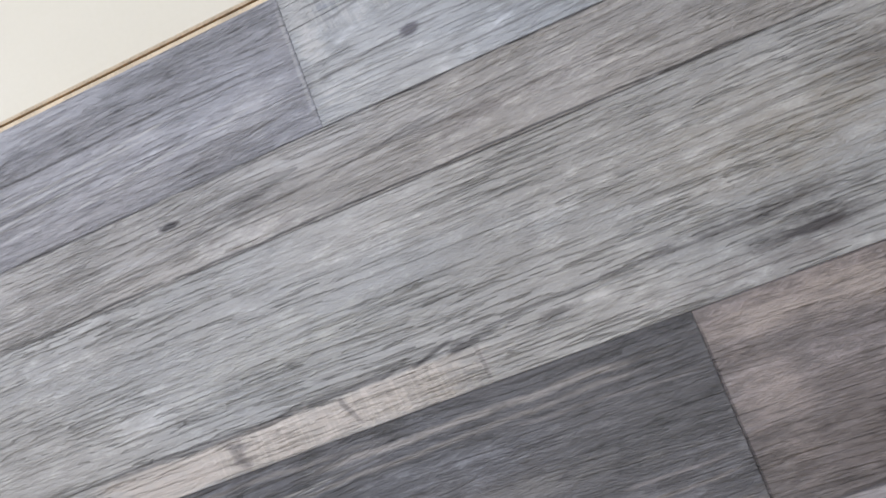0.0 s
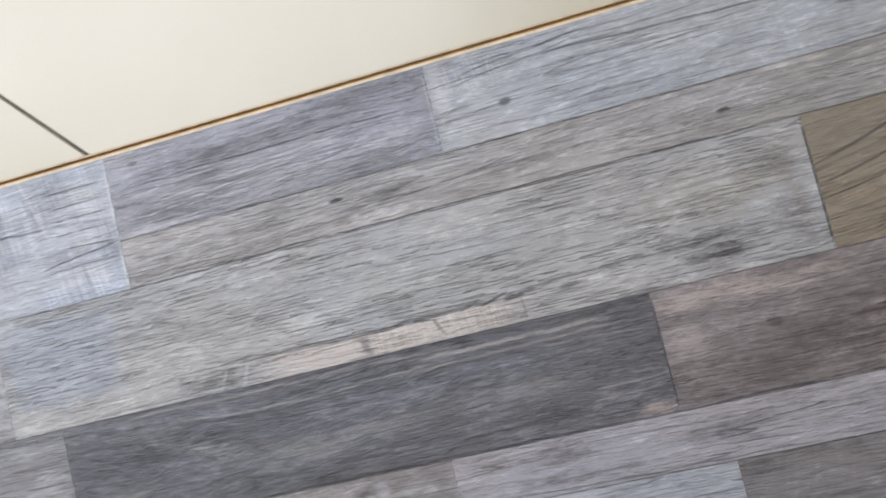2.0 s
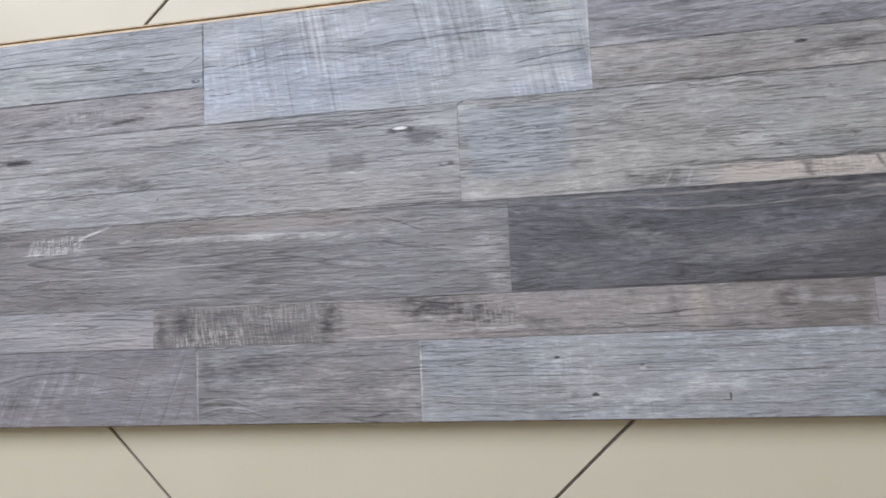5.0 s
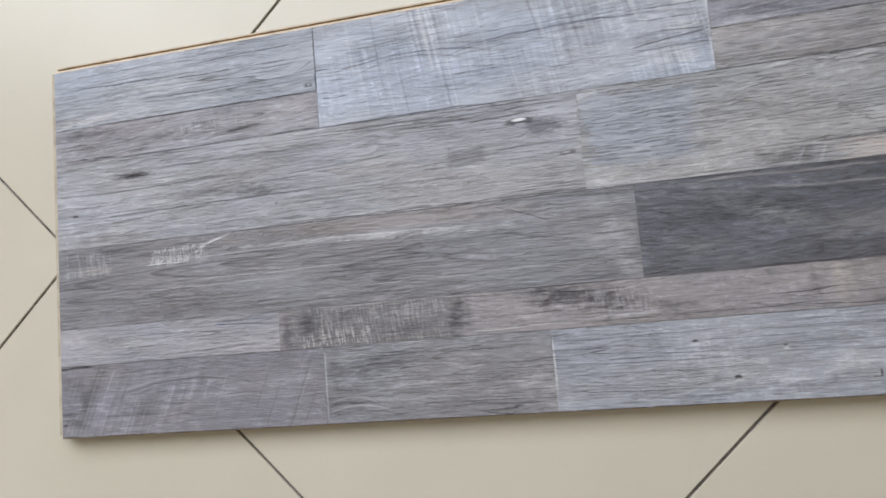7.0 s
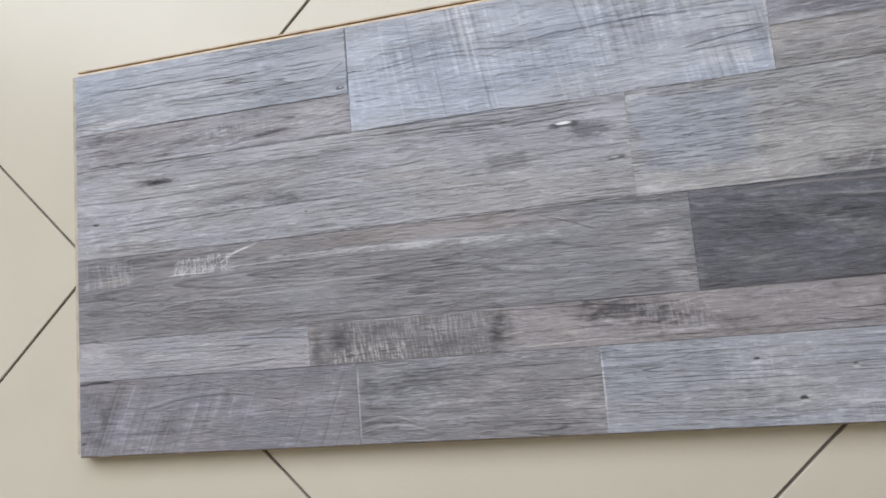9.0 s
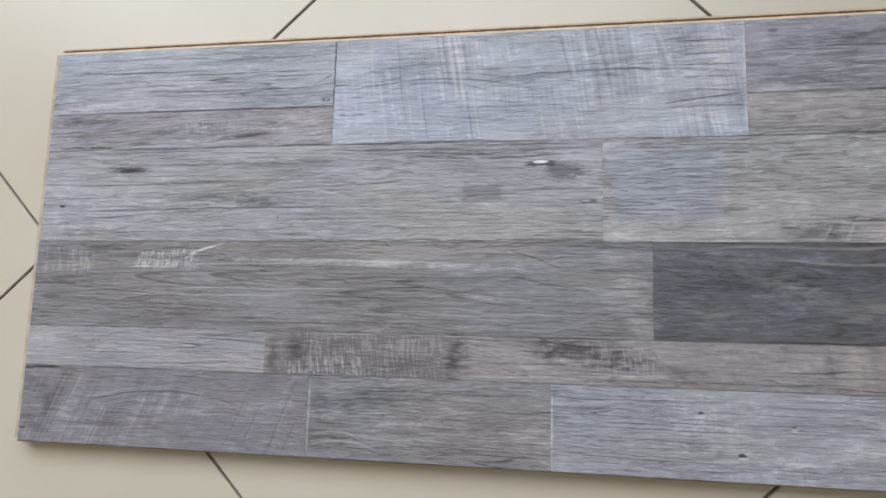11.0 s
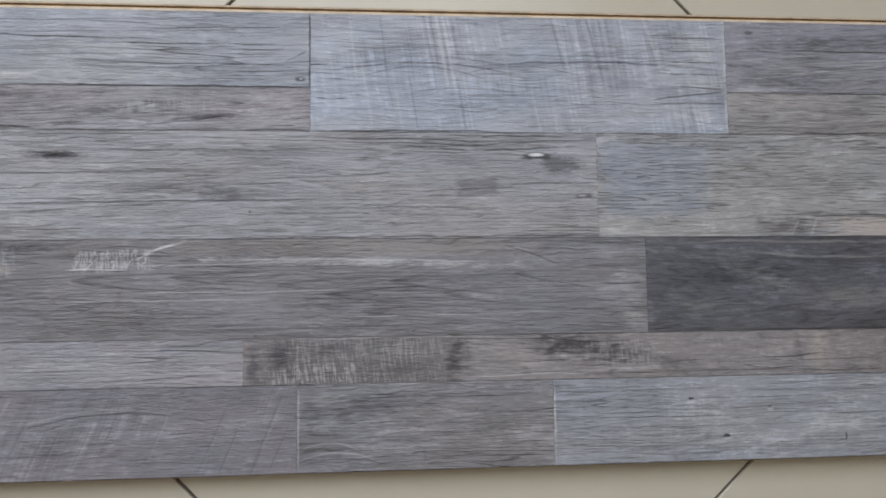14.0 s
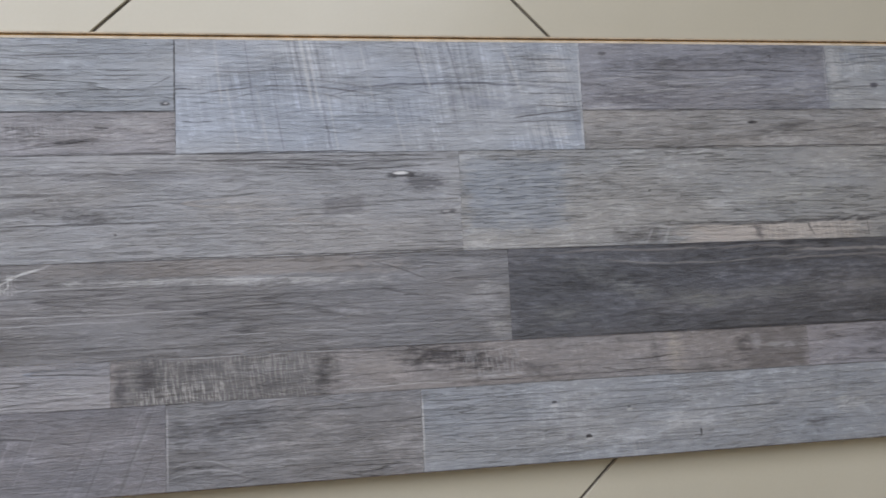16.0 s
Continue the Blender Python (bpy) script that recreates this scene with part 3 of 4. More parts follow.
        ("line", 0.280, 0.0690, 0.014, 0.0004, -0.05, 0.8, INK), ("line", 0.282, 0.0765, 0.012, 0.0004, 0.0, 0.7, INK), ("line", 0.278, 0.0840, 0.016, 0.0004, 0.02, 0.7, INK), ("stain", 0.06, 0.0595, 0.06, 0.0035, 0, 0.55, lin(100, 98, 100)), ("line", 0.05, 0.0672, 0.045, 0.00032, -0.03, 0.5, SOOT), ("line", 0.12, 0.0745, 0.05, 0.00035, 0.0, 0.7, LIGHT), ("line", 0.09, 0.0712, 0.05, 0.00035, 0.01, 0.6, LIGHT), ("line", 0.21, 0.0640, 0.06, 0.00035, 0.01, 0.6, LIGHT)])),
    ((0.2928, 0.5165, 0.0552, 0.0962), dict(tone=lin(88, 88, 93), figure=0.35, curl=0.04, seed=9, rings=0.2, dash=0.2, contrast=0.95, wave=0.004, grain=0.5, veins=0.3, blotch=1.2, mottle=1.0, ridges=0.25, pores=0.4, warm=0.3, marks=[
        ("stain", 0.345, 0.0780, 0.030, 0.0050, -0.35, 0.75, lin(124, 125, 126)), ("stain", 0.318, 0.0660, 0.016, 0.0065, 0, 0.65, lin(120, 121, 122)), ("stain", 0.385, 0.0700, 0.020, 0.0050, -0.2, 0.60, lin(120, 121, 120)), ("stain", 0.42, 0.0720, 0.040, 0.0035, 0.03, 0.60, lin(116, 116, 116)), ("stain", 0.480, 0.0740, 0.025, 0.0030, 0, 0.60, lin(118, 116, 116)), ("stain", 0.330, 0.0880, 0.016, 0.0040, -0.1, 0.5, lin(118, 119, 122)),
        ("tongue", 0.375, 0.0855, 0.12, 0.0050, -0.02, 0.70, lin(62, 62, 66)), ("tongue", 0.345, 0.0645, 0.12, 0.0050, 0.02, 0.60, lin(60, 60, 62)), ("tongue", 0.395, 0.0620, 0.10, 0.0040, 0.03, 0.75, lin(58, 57, 60)), ("tongue", 0.440, 0.0790, 0.09, 0.0050, 0.0, 0.60, lin(60, 59, 62)), ("bow", 0.390, 0.0905, 0.06, 0.0007, -0.0035, 0.60, lin(138, 136, 136)), ("bow", 0.400, 0.0895, 0.07, 0.0010, -0.0045, 0.55, lin(56, 56, 60)),
        ("line", 0.38, 0.0938, 0.08, 0.0008, -0.010, 0.60, lin(134, 130, 130)), ("line", 0.47, 0.0915, 0.045, 0.0011, 0.01, 0.75, lin(148, 144, 144)), ("line", 0.465, 0.0883, 0.05, 0.0008, 0.03, 0.6, lin(136, 132, 132)), ("line", 0.495, 0.0862, 0.022, 0.0006, -0.03, 0.5, lin(130, 126, 128)), ("line", 0.500, 0.0650, 0.016, 0.0006, 0.05, 0.6, lin(140, 134, 134)), ("line", 0.503, 0.0685, 0.013, 0.0005, 0.03, 0.6, lin(134, 128, 130)),
        ("stain", 0.47, 0.0630, 0.03, 0.004, 0, 0.68, lin(56, 55, 58)), ("stain", 0.512, 0.0575, 0.010, 0.0035, 0, 0.90, lin(150, 139, 136)), ("line", 0.43, 0.0952, 0.09, 0.00044, 0.0, 0.6, INK), ("line", 0.41, 0.0558, 0.10, 0.0006, 0, 0.8, INK), ("stain", 0.303, 0.0600, 0.012, 0.004, 0, 0.5, lin(62, 63, 66))])),
    ((0.5165, 0.7600, 0.0552, 0.0962), dict(tone=lin(112, 106, 107), figure=0.8, curl=0.03, seed=10, rings=0.2, mottle=0.9, dash=0.3, contrast=0.75, wave=0.003, blotch=1.2, warm=0.7, marks=[
        ("stain", 0.550, 0.0905, 0.045, 0.0052, 0, 0.8, lin(164, 154, 150)), ("stain", 0.524, 0.074, 0.008, 0.016, 0, 0.75, lin(154, 144, 142)), ("stain", 0.590, 0.069, 0.048, 0.013, 0.0, 0.95, lin(76, 69, 68)), ("stain", 0.548, 0.062, 0.02, 0.005, 0.05, 0.8, lin(88, 80, 80)), ("knot", 0.553, 0.0775, 0.004, 0.0014, 0, 0.6, INK),
        ("line", 0.60, 0.0556, 0.09, 0.0006, 0, 0.85, INK), ("patch", 0.5167, 0.0757, 0.0004, 0.02, 0, 0.8, INK)])),
    # fourth row
    ((0.0, 0.2725, 0.0962, 0.1418), dict(tone=lin(151, 151, 154), seed=11, rings=0.2, dash=0.35, contrast=0.6, wave=0.0015, figure=0.6, curl=0.015, veins=0.6, grain=0.8, blotch=0.65, mottle=0.5, ridges=0.8, warm=0.5, marks=[("tongue", 0.060, 0.1370, 0.20, 0.0042, -0.012, 0.55, SOOT), ("tongue", 0.004, 0.1385, 0.16, 0.0040, -0.012, 0.5, SOOT), ("tongue", 0.130, 0.1345, 0.16, 0.0042, -0.014, 0.6, SOOT), ("tongue", 0.195, 0.1375, 0.09, 0.0040, -0.01, 0.6, SOOT), ("tongue", 0.030, 0.1075, 0.20, 0.0040, 0.02, 0.5, SOOT), ("line", 0.11, 0.1337, 0.06, 0.0008, 0.012, 0.6, SOOT), ("stain", 0.14, 0.1312, 0.055, 0.0020, 0.0, 0.55, lin(116, 116, 124)), ("line", 0.06, 0.1240, 0.055, 0.0006, 0.02, 0.7, SOOT), ("line", 0.10, 0.1195, 0.05, 0.0005, 0.01, 0.6, SOOT), ("stain", 0.10, 0.1160, 0.05, 0.0030, 0.0, 0.5, lin(112, 112, 116)), ("line", 0.09, 0.1120, 0.07, 0.0006, 0.015, 0.75, SOOT), ("line", 0.19, 0.1385, 0.07, 0.0006, -0.02, 0.7, SOOT), ("bow", 0.225, 0.1365, 0.045, 0.0006, -0.0025, 0.8, INK), ("stain", 0.10, 0.1000, 0.06, 0.0020, 0, 0.5, lin(116, 116, 120)), ("tongue", 0.150, 0.1200, 0.10, 0.0050, 0, 0.45, WARM), ("tongue", 0.195, 0.1120, 0.07, 0.0045, 0, 0.45, WARM), 
        ("stain", 0.0467, 0.1311, 0.016, 0.0035, 0.0, 0.7, SOOT), ("knot", 0.0467, 0.1311, 0.0098, 0.0019, 0.0, 0.95, SOOT), ("knot", 0.0460, 0.1311, 0.0050, 0.0009, 0, 0.9, INK), ("knot", 0.2555, 0.1280, 0.0095, 0.0044, -0.12, 0.85, lin(92, 92, 98)), ("spot", 0.2470, 0.1317, 0.0085, 0.0020, 0.06, 0.9, INK), ("spot", 0.2460, 0.1321, 0.0042, 0.0009, 0, 1.0, lin(225, 225, 228)),
        ("patch", 0.220, 0.1178, 0.0105, 0.0042, 0.1, 0.75, lin(104, 103, 108)), ("spot", 0.2660, 0.1141, 0.0052, 0.0015, 0, 0.9, SOOT), ("spot", 0.2655, 0.1143, 0.0026, 0.0007, 0, 0.7, LIGHT), ("spot", 0.0111, 0.1135, 0.0022, 0.0009, 0, 0.85, INK), ("spot", 0.1244, 0.1074, 0.0008, 0.0008, 0, 0.7, SOOT),
        ("line", 0.16, 0.1375, 0.08, 0.00037, -0.025, 0.7, SOOT), ("line", 0.225, 0.1365, 0.045, 0.00044, 0.05, 0.65, INK), ("line", 0.05, 0.1400, 0.05, 0.00037, 0.0, 0.55, INK), ("line", 0.10, 0.1330, 0.07, 0.00056, -0.02, 0.45, SOOT), ("line", 0.235, 0.1400, 0.03, 0.00044, -0.02, 0.7, INK), ("line", 0.04, 0.1255, 0.04, 0.00037, -0.03, 0.45, SOOT), ("line", 0.05, 0.1178, 0.05, 0.00037, 0.03, 0.45, SOOT), ("line", 0.03, 0.1068, 0.03, 0.00049, 0.1, 0.4, SOOT),
        ("stain", 0.115, 0.1145, 0.012, 0.0025, 0, 0.74, SOOT), ("stain", 0.09, 0.1175, 0.03, 0.002, 0, 0.54, SOOT), ("stain", 0.18, 0.1170, 0.03, 0.006, 0, 0.4, lin(166, 160, 156)), ("stain", 0.06, 0.1060, 0.04, 0.0025, 0, 0.5, LIGHT), ("stain", 0.245, 0.1175, 0.018, 0.003, 0, 0.55, LIGHT), ("stain", 0.25, 0.1085, 0.02, 0.0035, 0, 0.45, LIGHT), ("stain", 0.03, 0.1000, 0.03, 0.003, 0, 0.68, lin(106, 102, 102)), ("line", 0.20, 0.0968, 0.09, 0.00044, 0, 0.8, INK)])),
    ((0.2725, 0.5780, 0.0962, 0.1418), dict(tone=lin(153, 153, 154), seed=12, rings=0.0, dash=1, contrast=0.55, wave=0.0010, blotch=0.7, mottle=0.9, ridges=0.5, veins=0.2, grain=0.8, warm=0.5, marks=[
        ("patch", 0.298, 0.1215, 0.0262, 0.0185, 0, 0.42, BLUE), ("line", 0.32, 0.1385, 0.05, 0.00025, 0.0, 0.6, SOOT), ("line", 0.37, 0.1360, 0.09, 0.00025, 0, 0.45, SOOT), ("stain", 0.350, 0.1120, 0.009, 0.006, 0, 0.6, PALE), ("stain", 0.356, 0.1005, 0.020, 0.0060, 0, 1.00, lin(104, 102, 103)), ("patch", 0.425, 0.1005, 0.052, 0.0045, 0, 0.88, lin(184, 175, 170)), ("hatch", 0.440, 0.1010, 0.034, 0.0045, 0, 0.40, lin(205, 198, 192)), ("line", 0.425, 0.1048, 0.048, 0.0006, 0.004, 0.7, SOOT), ("post", 0.4160, 0.1005, 0.0016, 0.0045, 0.5, 0.30, SOOT), ("post", 0.3700, 0.1005, 0.0012, 0.0045, -0.4, 0.6, LIGHT), ("post", 0.3610, 0.1000, 0.0010, 0.0040, -0.5, 0.6, LIGHT), ("post", 0.4440, 0.1010, 0.0010, 0.0040, 0.5, 0.5, SOOT), ("post", 0.4745, 0.1010, 0.0007, 0.0045, 0.1, 0.35, SOOT), ("line", 0.4650, 0.1062, 0.006, 0.0007, 0.3, 0.8, INK), ("line", 0.4560, 0.1055, 0.004, 0.0007, 0.3, 0.7, INK),
        ("stain", 0.368, 0.101, 0.003, 0.004, 0, 0.5, LIGHT), ("stain", 0.417, 0.1005, 0.003, 0.005, -0.5, 0.81, SOOT), ("line", 0.42, 0.1055, 0.06, 0.00044, 0.0, 0.75, INK), ("knot", 0.4715, 0.1053, 0.0042, 0.0010, 0.12, 0.75, INK), ("stain", 0.4715, 0.1053, 0.008, 0.0016, 0.1, 0.5, SOOT), ("knot", 0.4922, 0.1049, 0.0055, 0.0016, 0.1, 0.6, SOOT), ("line", 0.50, 0.1080, 0.05, 0.00049, 0.03, 0.5, SOOT),
        ("knot", 0.5437, 0.1033, 0.0060, 0.0012, 0.1, 0.8, INK), ("stain", 0.5437, 0.1036, 0.016, 0.0038, 0.1, 0.8, SOOT), ("stain", 0.570, 0.112, 0.008, 0.012, 0, 0.7, BROWN), ("stain", 0.567, 0.129, 0.010, 0.007, 0, 0.6, BROWN), ("stain", 0.545, 0.122, 0.03, 0.012, 0, 0.5, lin(150, 142, 130)), ("patch", 0.5776, 0.119, 0.0005, 0.023, 0, 0.85, INK), ("stain", 0.53, 0.1090, 0.03, 0.0025, 0.03, 0.68, SOOT), ("stain", 0.40, 0.1150, 0.02, 0.003, 0, 0.4, PALE), ("stain", 0.44, 0.118, 0.04, 0.009, 0, 0.35, lin(170, 168, 160)), ("stain", 0.53, 0.0995, 0.03, 0.003, 0, 0.4, lin(120, 112, 114))])),
    ((0.5780, 0.8300, 0.0962, 0.1418), dict(tone=lin(128, 119, 106), figure=1.0, curl=0.03, seed=13, rings=0.9, contrast=0.6, wave=0.008, grain=0.7, blotch=0.8, warm=0.6, marks=[
        ("line", 0.605, 0.128, 0.04, 0.0008, 0.2, 0.6, BROWN), ("line", 0.605, 0.118, 0.04, 0.0008, 0.12, 0.6, BROWN), ("line", 0.60, 0.109, 0.03, 0.00068, 0.1, 0.6, BROWN), ("line", 0.61, 0.134, 0.035, 0.0009, 0.3, 0.7, INK), ("line", 0.60, 0.123, 0.03, 0.0007, 0.25, 0.65, INK), ("stain", 0.62, 0.104, 0.03, 0.005, 0.1, 0.7, BROWN)])),
    # top rows
    ((0.0, 0.1492, 0.1418, 0.1606), dict(tone=lin(140, 138, 142), figure=0.6, curl=0.02, seed=14, rings=0.2, dash=0.35, contrast=0.75, wave=0.003, blotch=0.7, mottle=0.7, ridges=0.8, veins=0.4, warm=0.55, marks=[
        ("tongue", 0.1120, 0.1478, -0.070, 0.0035, 0.05, 0.95, SOOT), ("tongue", 0.0860, 0.1535, -0.060, 0.0040, 0.05, 0.95, SOOT), ("tongue", 0.1220, 0.1535, -0.060, 0.0030, 0.05, 0.80, SOOT), ("tongue", 0.0640, 0.1490, -0.060, 0.0035, 0.05, 0.80, SOOT), ("stain", 0.070, 0.1510, 0.030, 0.0026, 0.06, 0.85, SOOT), ("stain", 0.020, 0.1565, 0.025, 0.0032, 0, 0.85, SOOT), ("stain", 0.015, 0.1495, 0.018, 0.0030, 0, 0.65, lin(92, 89, 90)), ("stain", 0.1050, 0.1475, 0.016, 0.0014, 0.08, 0.95, SOOT),
        ("hatch", 0.090, 0.1520, 0.022, 0.004, 0, 0.30, LIGHT), ("stain", 0.130, 0.1560, 0.018, 0.0030, 0, 0.5, LIGHT), ("line", 0.100, 0.1450, 0.05, 0.00035, 0.04, 0.6, LIGHT), ("line", 0.020, 0.1428, 0.020, 0.00060, 0, 0.95, INK), ("line", 0.135, 0.1425, 0.014, 0.0005, 0.03, 0.8, INK), ("line", 0.075, 0.1422, 0.07, 0.00037, 0, 0.5, INK)])),
    ((0.0, 0.1492, 0.1606, 0.193), dict(tone=lin(150, 153, 158), veins=0.9, figure=0.3, curl=0.01, seed=15, rings=0.2, dash=0.3, contrast=0.6, wave=0.0015, blotch=0.5, mottle=0.4, ridges=0.6, pores=0.6, warm=0.15, marks=[
        ("line", 0.06, 0.1890, 0.06, 0.00032, 0.03, 0.75, SOOT), ("line", 0.05, 0.1812, 0.040, 0.00042, -0.01, 0.85, INK), ("line", 0.10, 0.1790, 0.05, 0.00038, 0.0, 0.85, INK), ("line", 0.11, 0.1765, 0.04, 0.00035, 0.01, 0.80, INK), ("line", 0.095, 0.1745, 0.05, 0.00032, 0.01, 0.75, SOOT), ("line", 0.10, 0.1704, 0.045, 0.00042, 0.0, 0.85, INK), ("line", 0.04, 0.1735, 0.05, 0.00032, 0.02, 0.6, SOOT), ("line", 0.11, 0.1860, 0.04, 0.00038, 0.02, 0.8, INK), ("line", 0.07, 0.1840, 0.05, 0.00032, 0.02, 0.7, SOOT), ("line", 0.115, 0.1672, 0.030, 0.00032, 0.01, 0.6, SOOT), ("line", 0.03, 0.1672, 0.03, 0.00032, 0.03, 0.5, SOOT),
        ("stain", 0.020, 0.1640, 0.025, 0.0022, 0.02, 0.85, PALE), ("stain", 0.09, 0.1650, 0.05, 0.002, 0, 0.4, PALE), ("stain", 0.06, 0.1765, 0.03, 0.003, 0, 0.3, PALE),
        ("spot", 0.1450, 0.1641, 0.0030, 0.0012, 0, 0.85, INK), ("spot", 0.1452, 0.1643, 0.001, 0.0005, 0, 0.8, LIGHT), ("line", 0.090, 0.1608, 0.075, 0.00050, 0, 0.9, INK), ("line", 0.143, 0.1740, 0.005, 0.00045, 0.5, 0.8, SOOT), ("post", 0.1489, 0.1765, 0.0006, 0.020, 0, 0.77, INK)])),
    ((0.1492, 0.3325, 0.1418, 0.193), dict(tone=lin(160, 164, 172), seed=16, rings=0.05, dash=0.22, veins=0.2, contrast=0.6, wave=0.0025, grain=0.6, figure=0.2, curl=0.03, pores=0.3, saw=0.95, tilt=0.16, blotch=0.45, mottle=0.5, ridges=0.25, warm=0.1, marks=[
        ("bow", 0.196, 0.1660, 0.046, 0.0006, 0.0062, 0.75, SOOT), ("bow", 0.196, 0.1642, 0.030, 0.0005, 0.0062, 0.55, SOOT), ("bow", 0.200, 0.1690, 0.040, 0.0005, 0.0060, 0.45, SOOT), ("bow", 0.275, 0.1695, 0.065, 0.0008, 0.0038, 0.80, lin(96, 98, 110)), ("bow", 0.240, 0.1660, 0.030, 0.0005, 0.0050, 0.50, SOOT), ("bow", 0.215, 0.1580, 0.030, 0.0004, 0.0030, 0.35, SOOT), ("line", 0.19, 0.1790, 0.035, 0.00045, 0.02, 0.6, SOOT), ("line", 0.245, 0.1760, 0.04, 0.00045, 0.0, 0.55, SOOT),
        ("post", 0.2050, 0.180, 0.0011, 0.022, 0.16, 0.46, PALE), ("post", 0.2085, 0.176, 0.0008, 0.018, 0.16, 0.43, PALE), ("post", 0.2020, 0.182, 0.0007, 0.014, 0.16, 0.37, SOOT), ("post", 0.2135, 0.155, 0.0009, 0.016, 0.16, 0.31, SOOT), ("post", 0.2165, 0.155, 0.0008, 0.016, 0.16, 0.28, PALE), ("post", 0.258, 0.182, 0.0008, 0.016, 0.25, 0.34, PALE), ("post", 0.256, 0.182, 0.0007, 0.016, 0.25, 0.28, SOOT), ("post", 0.2725, 0.180, 0.0008, 0.018, 0.25, 0.31, SOOT), ("post", 0.167, 0.180, 0.0009, 0.020, 0.10, 0.28, PALE), ("post", 0.173, 0.158, 0.0008, 0.018, 0.16, 0.28, PALE), ("post", 0.186, 0.156, 0.0009, 0.020, 0.16, 0.25, PALE), ("post", 0.193, 0.154, 0.0007, 0.014, 0.16, 0.25, SOOT), ("post", 0.2320, 0.178, 0.0008, 0.016, 0.2, 0.25, PALE), ("post", 0.246, 0.152, 0.0008, 0.014, 0.2, 0.25, PALE), ("post", 0.2990, 0.182, 0.0014, 0.018, 0.35, 0.37, PALE), ("post", 0.180, 0.182, 0.0006, 0.014, 0.12, 0.22, SOOT),
        ("stain", 0.285, 0.1650, 0.025, 0.0055, 0, 0.60, lin(122, 127, 140)), ("stain", 0.305, 0.1610, 0.012, 0.0045, 0, 0.50, lin(122, 127, 140)), ("stain", 0.318, 0.180, 0.014, 0.012, 0, 0.60, PALE), ("stain", 0.316, 0.1500, 0.014, 0.006, 0, 0.60, PALE), ("stain", 0.322, 0.1640, 0.010, 0.004, 0, 0.60, PALE), ("line", 0.158, 0.1560, 0.008, 0.0004, 0, 0.8, INK), ("line", 0.152, 0.1705, 0.005, 0.0005, 0, 0.9, INK),
        ("line", 0.315, 0.1590, 0.020, 0.00055, 0.12, 0.85, SOOT), ("line", 0.316, 0.1555, 0.018, 0.00045, 0.02, 0.75, SOOT), ("line", 0.320, 0.1625, 0.012, 0.00045, -0.05, 0.75, SOOT), ("line", 0.318, 0.1685, 0.014, 0.00042, 0, 0.7, SOOT), ("line", 0.316, 0.1740, 0.016, 0.00042, 0, 0.75, SOOT), ("line", 0.318, 0.1790, 0.014, 0.00042, 0, 0.7, SOOT), ("line", 0.316, 0.1850, 0.014, 0.00042, 0, 0.75, SOOT), ("line", 0.285, 0.1545, 0.03, 0.00040, 0.02, 0.5, SOOT),
        ("line", 0.19, 0.1422, 0.045, 0.00051, 0.0, 0.85, INK), ("post", 0.3318, 0.167, 0.0007, 0.026, 0, 0.54, PALE)])),
    ((0.3325, 0.8200, 0.1418, 0.1606), dict(tone=lin(149, 147, 147), figure=0.5, curl=0.02, veins=0.4, seed=17, rings=0.2, dash=0.5, contrast=0.65, wave=0.003, blotch=0.8, mottle=0.9, ridges=0.8, warm=0.55, marks=[("tongue", 0.452, 0.1550, -0.10, 0.0035, 0.09, 0.65, SOOT), ("tongue", 0.430, 0.1500, -0.09, 0.0040, 0.08, 0.60, SOOT), ("tongue", 0.395, 0.1540, -0.06, 0.0035, 0.10, 0.55, SOOT), ("line", 0.385, 0.1480, 0.04, 0.0005, 0.06, 0.6, LIGHT), ("line", 0.375, 0.1530, 0.035, 0.0005, 0.08, 0.6, LIGHT), ("line", 0.435, 0.1575, 0.03, 0.0005, -0.05, 0.6, LIGHT), ("tongue", 0.470, 0.1520, 0.10, 0.0040, 0.03, 0.60, SOOT), ("stain", 0.437, 0.1520, 0.012, 0.0025, 0.1, 0.55, SOOT), 
        ("line", 0.46, 0.1422, 0.12, 0.00044, 0, 0.85, INK), ("stain", 0.42, 0.155, 0.02, 0.003, 0, 0.4, LIGHT), ("stain", 0.50, 0.150, 0.03, 0.003, 0.04, 0.74, lin(106, 100, 100)), ("line", 0.44, 0.149, 0.06, 0.00049, 0.08, 0.5, SOOT), ("knot", 0.5550, 0.1500, 0.0025, 0.0011, 0, 0.85, INK), ("line", 0.46, 0.1602, 0.125, 0.00044, 0, 0.8, INK), ("stain", 0.455, 0.157, 0.02, 0.002, 0, 0.4, LIGHT), ("stain", 0.4178, 0.1539, 0.0060, 0.0022, 0, 0.8, LIGHT), ("spot", 0.4178, 0.1541, 0.0032, 0.0012, 0, 1.0, INK)])),
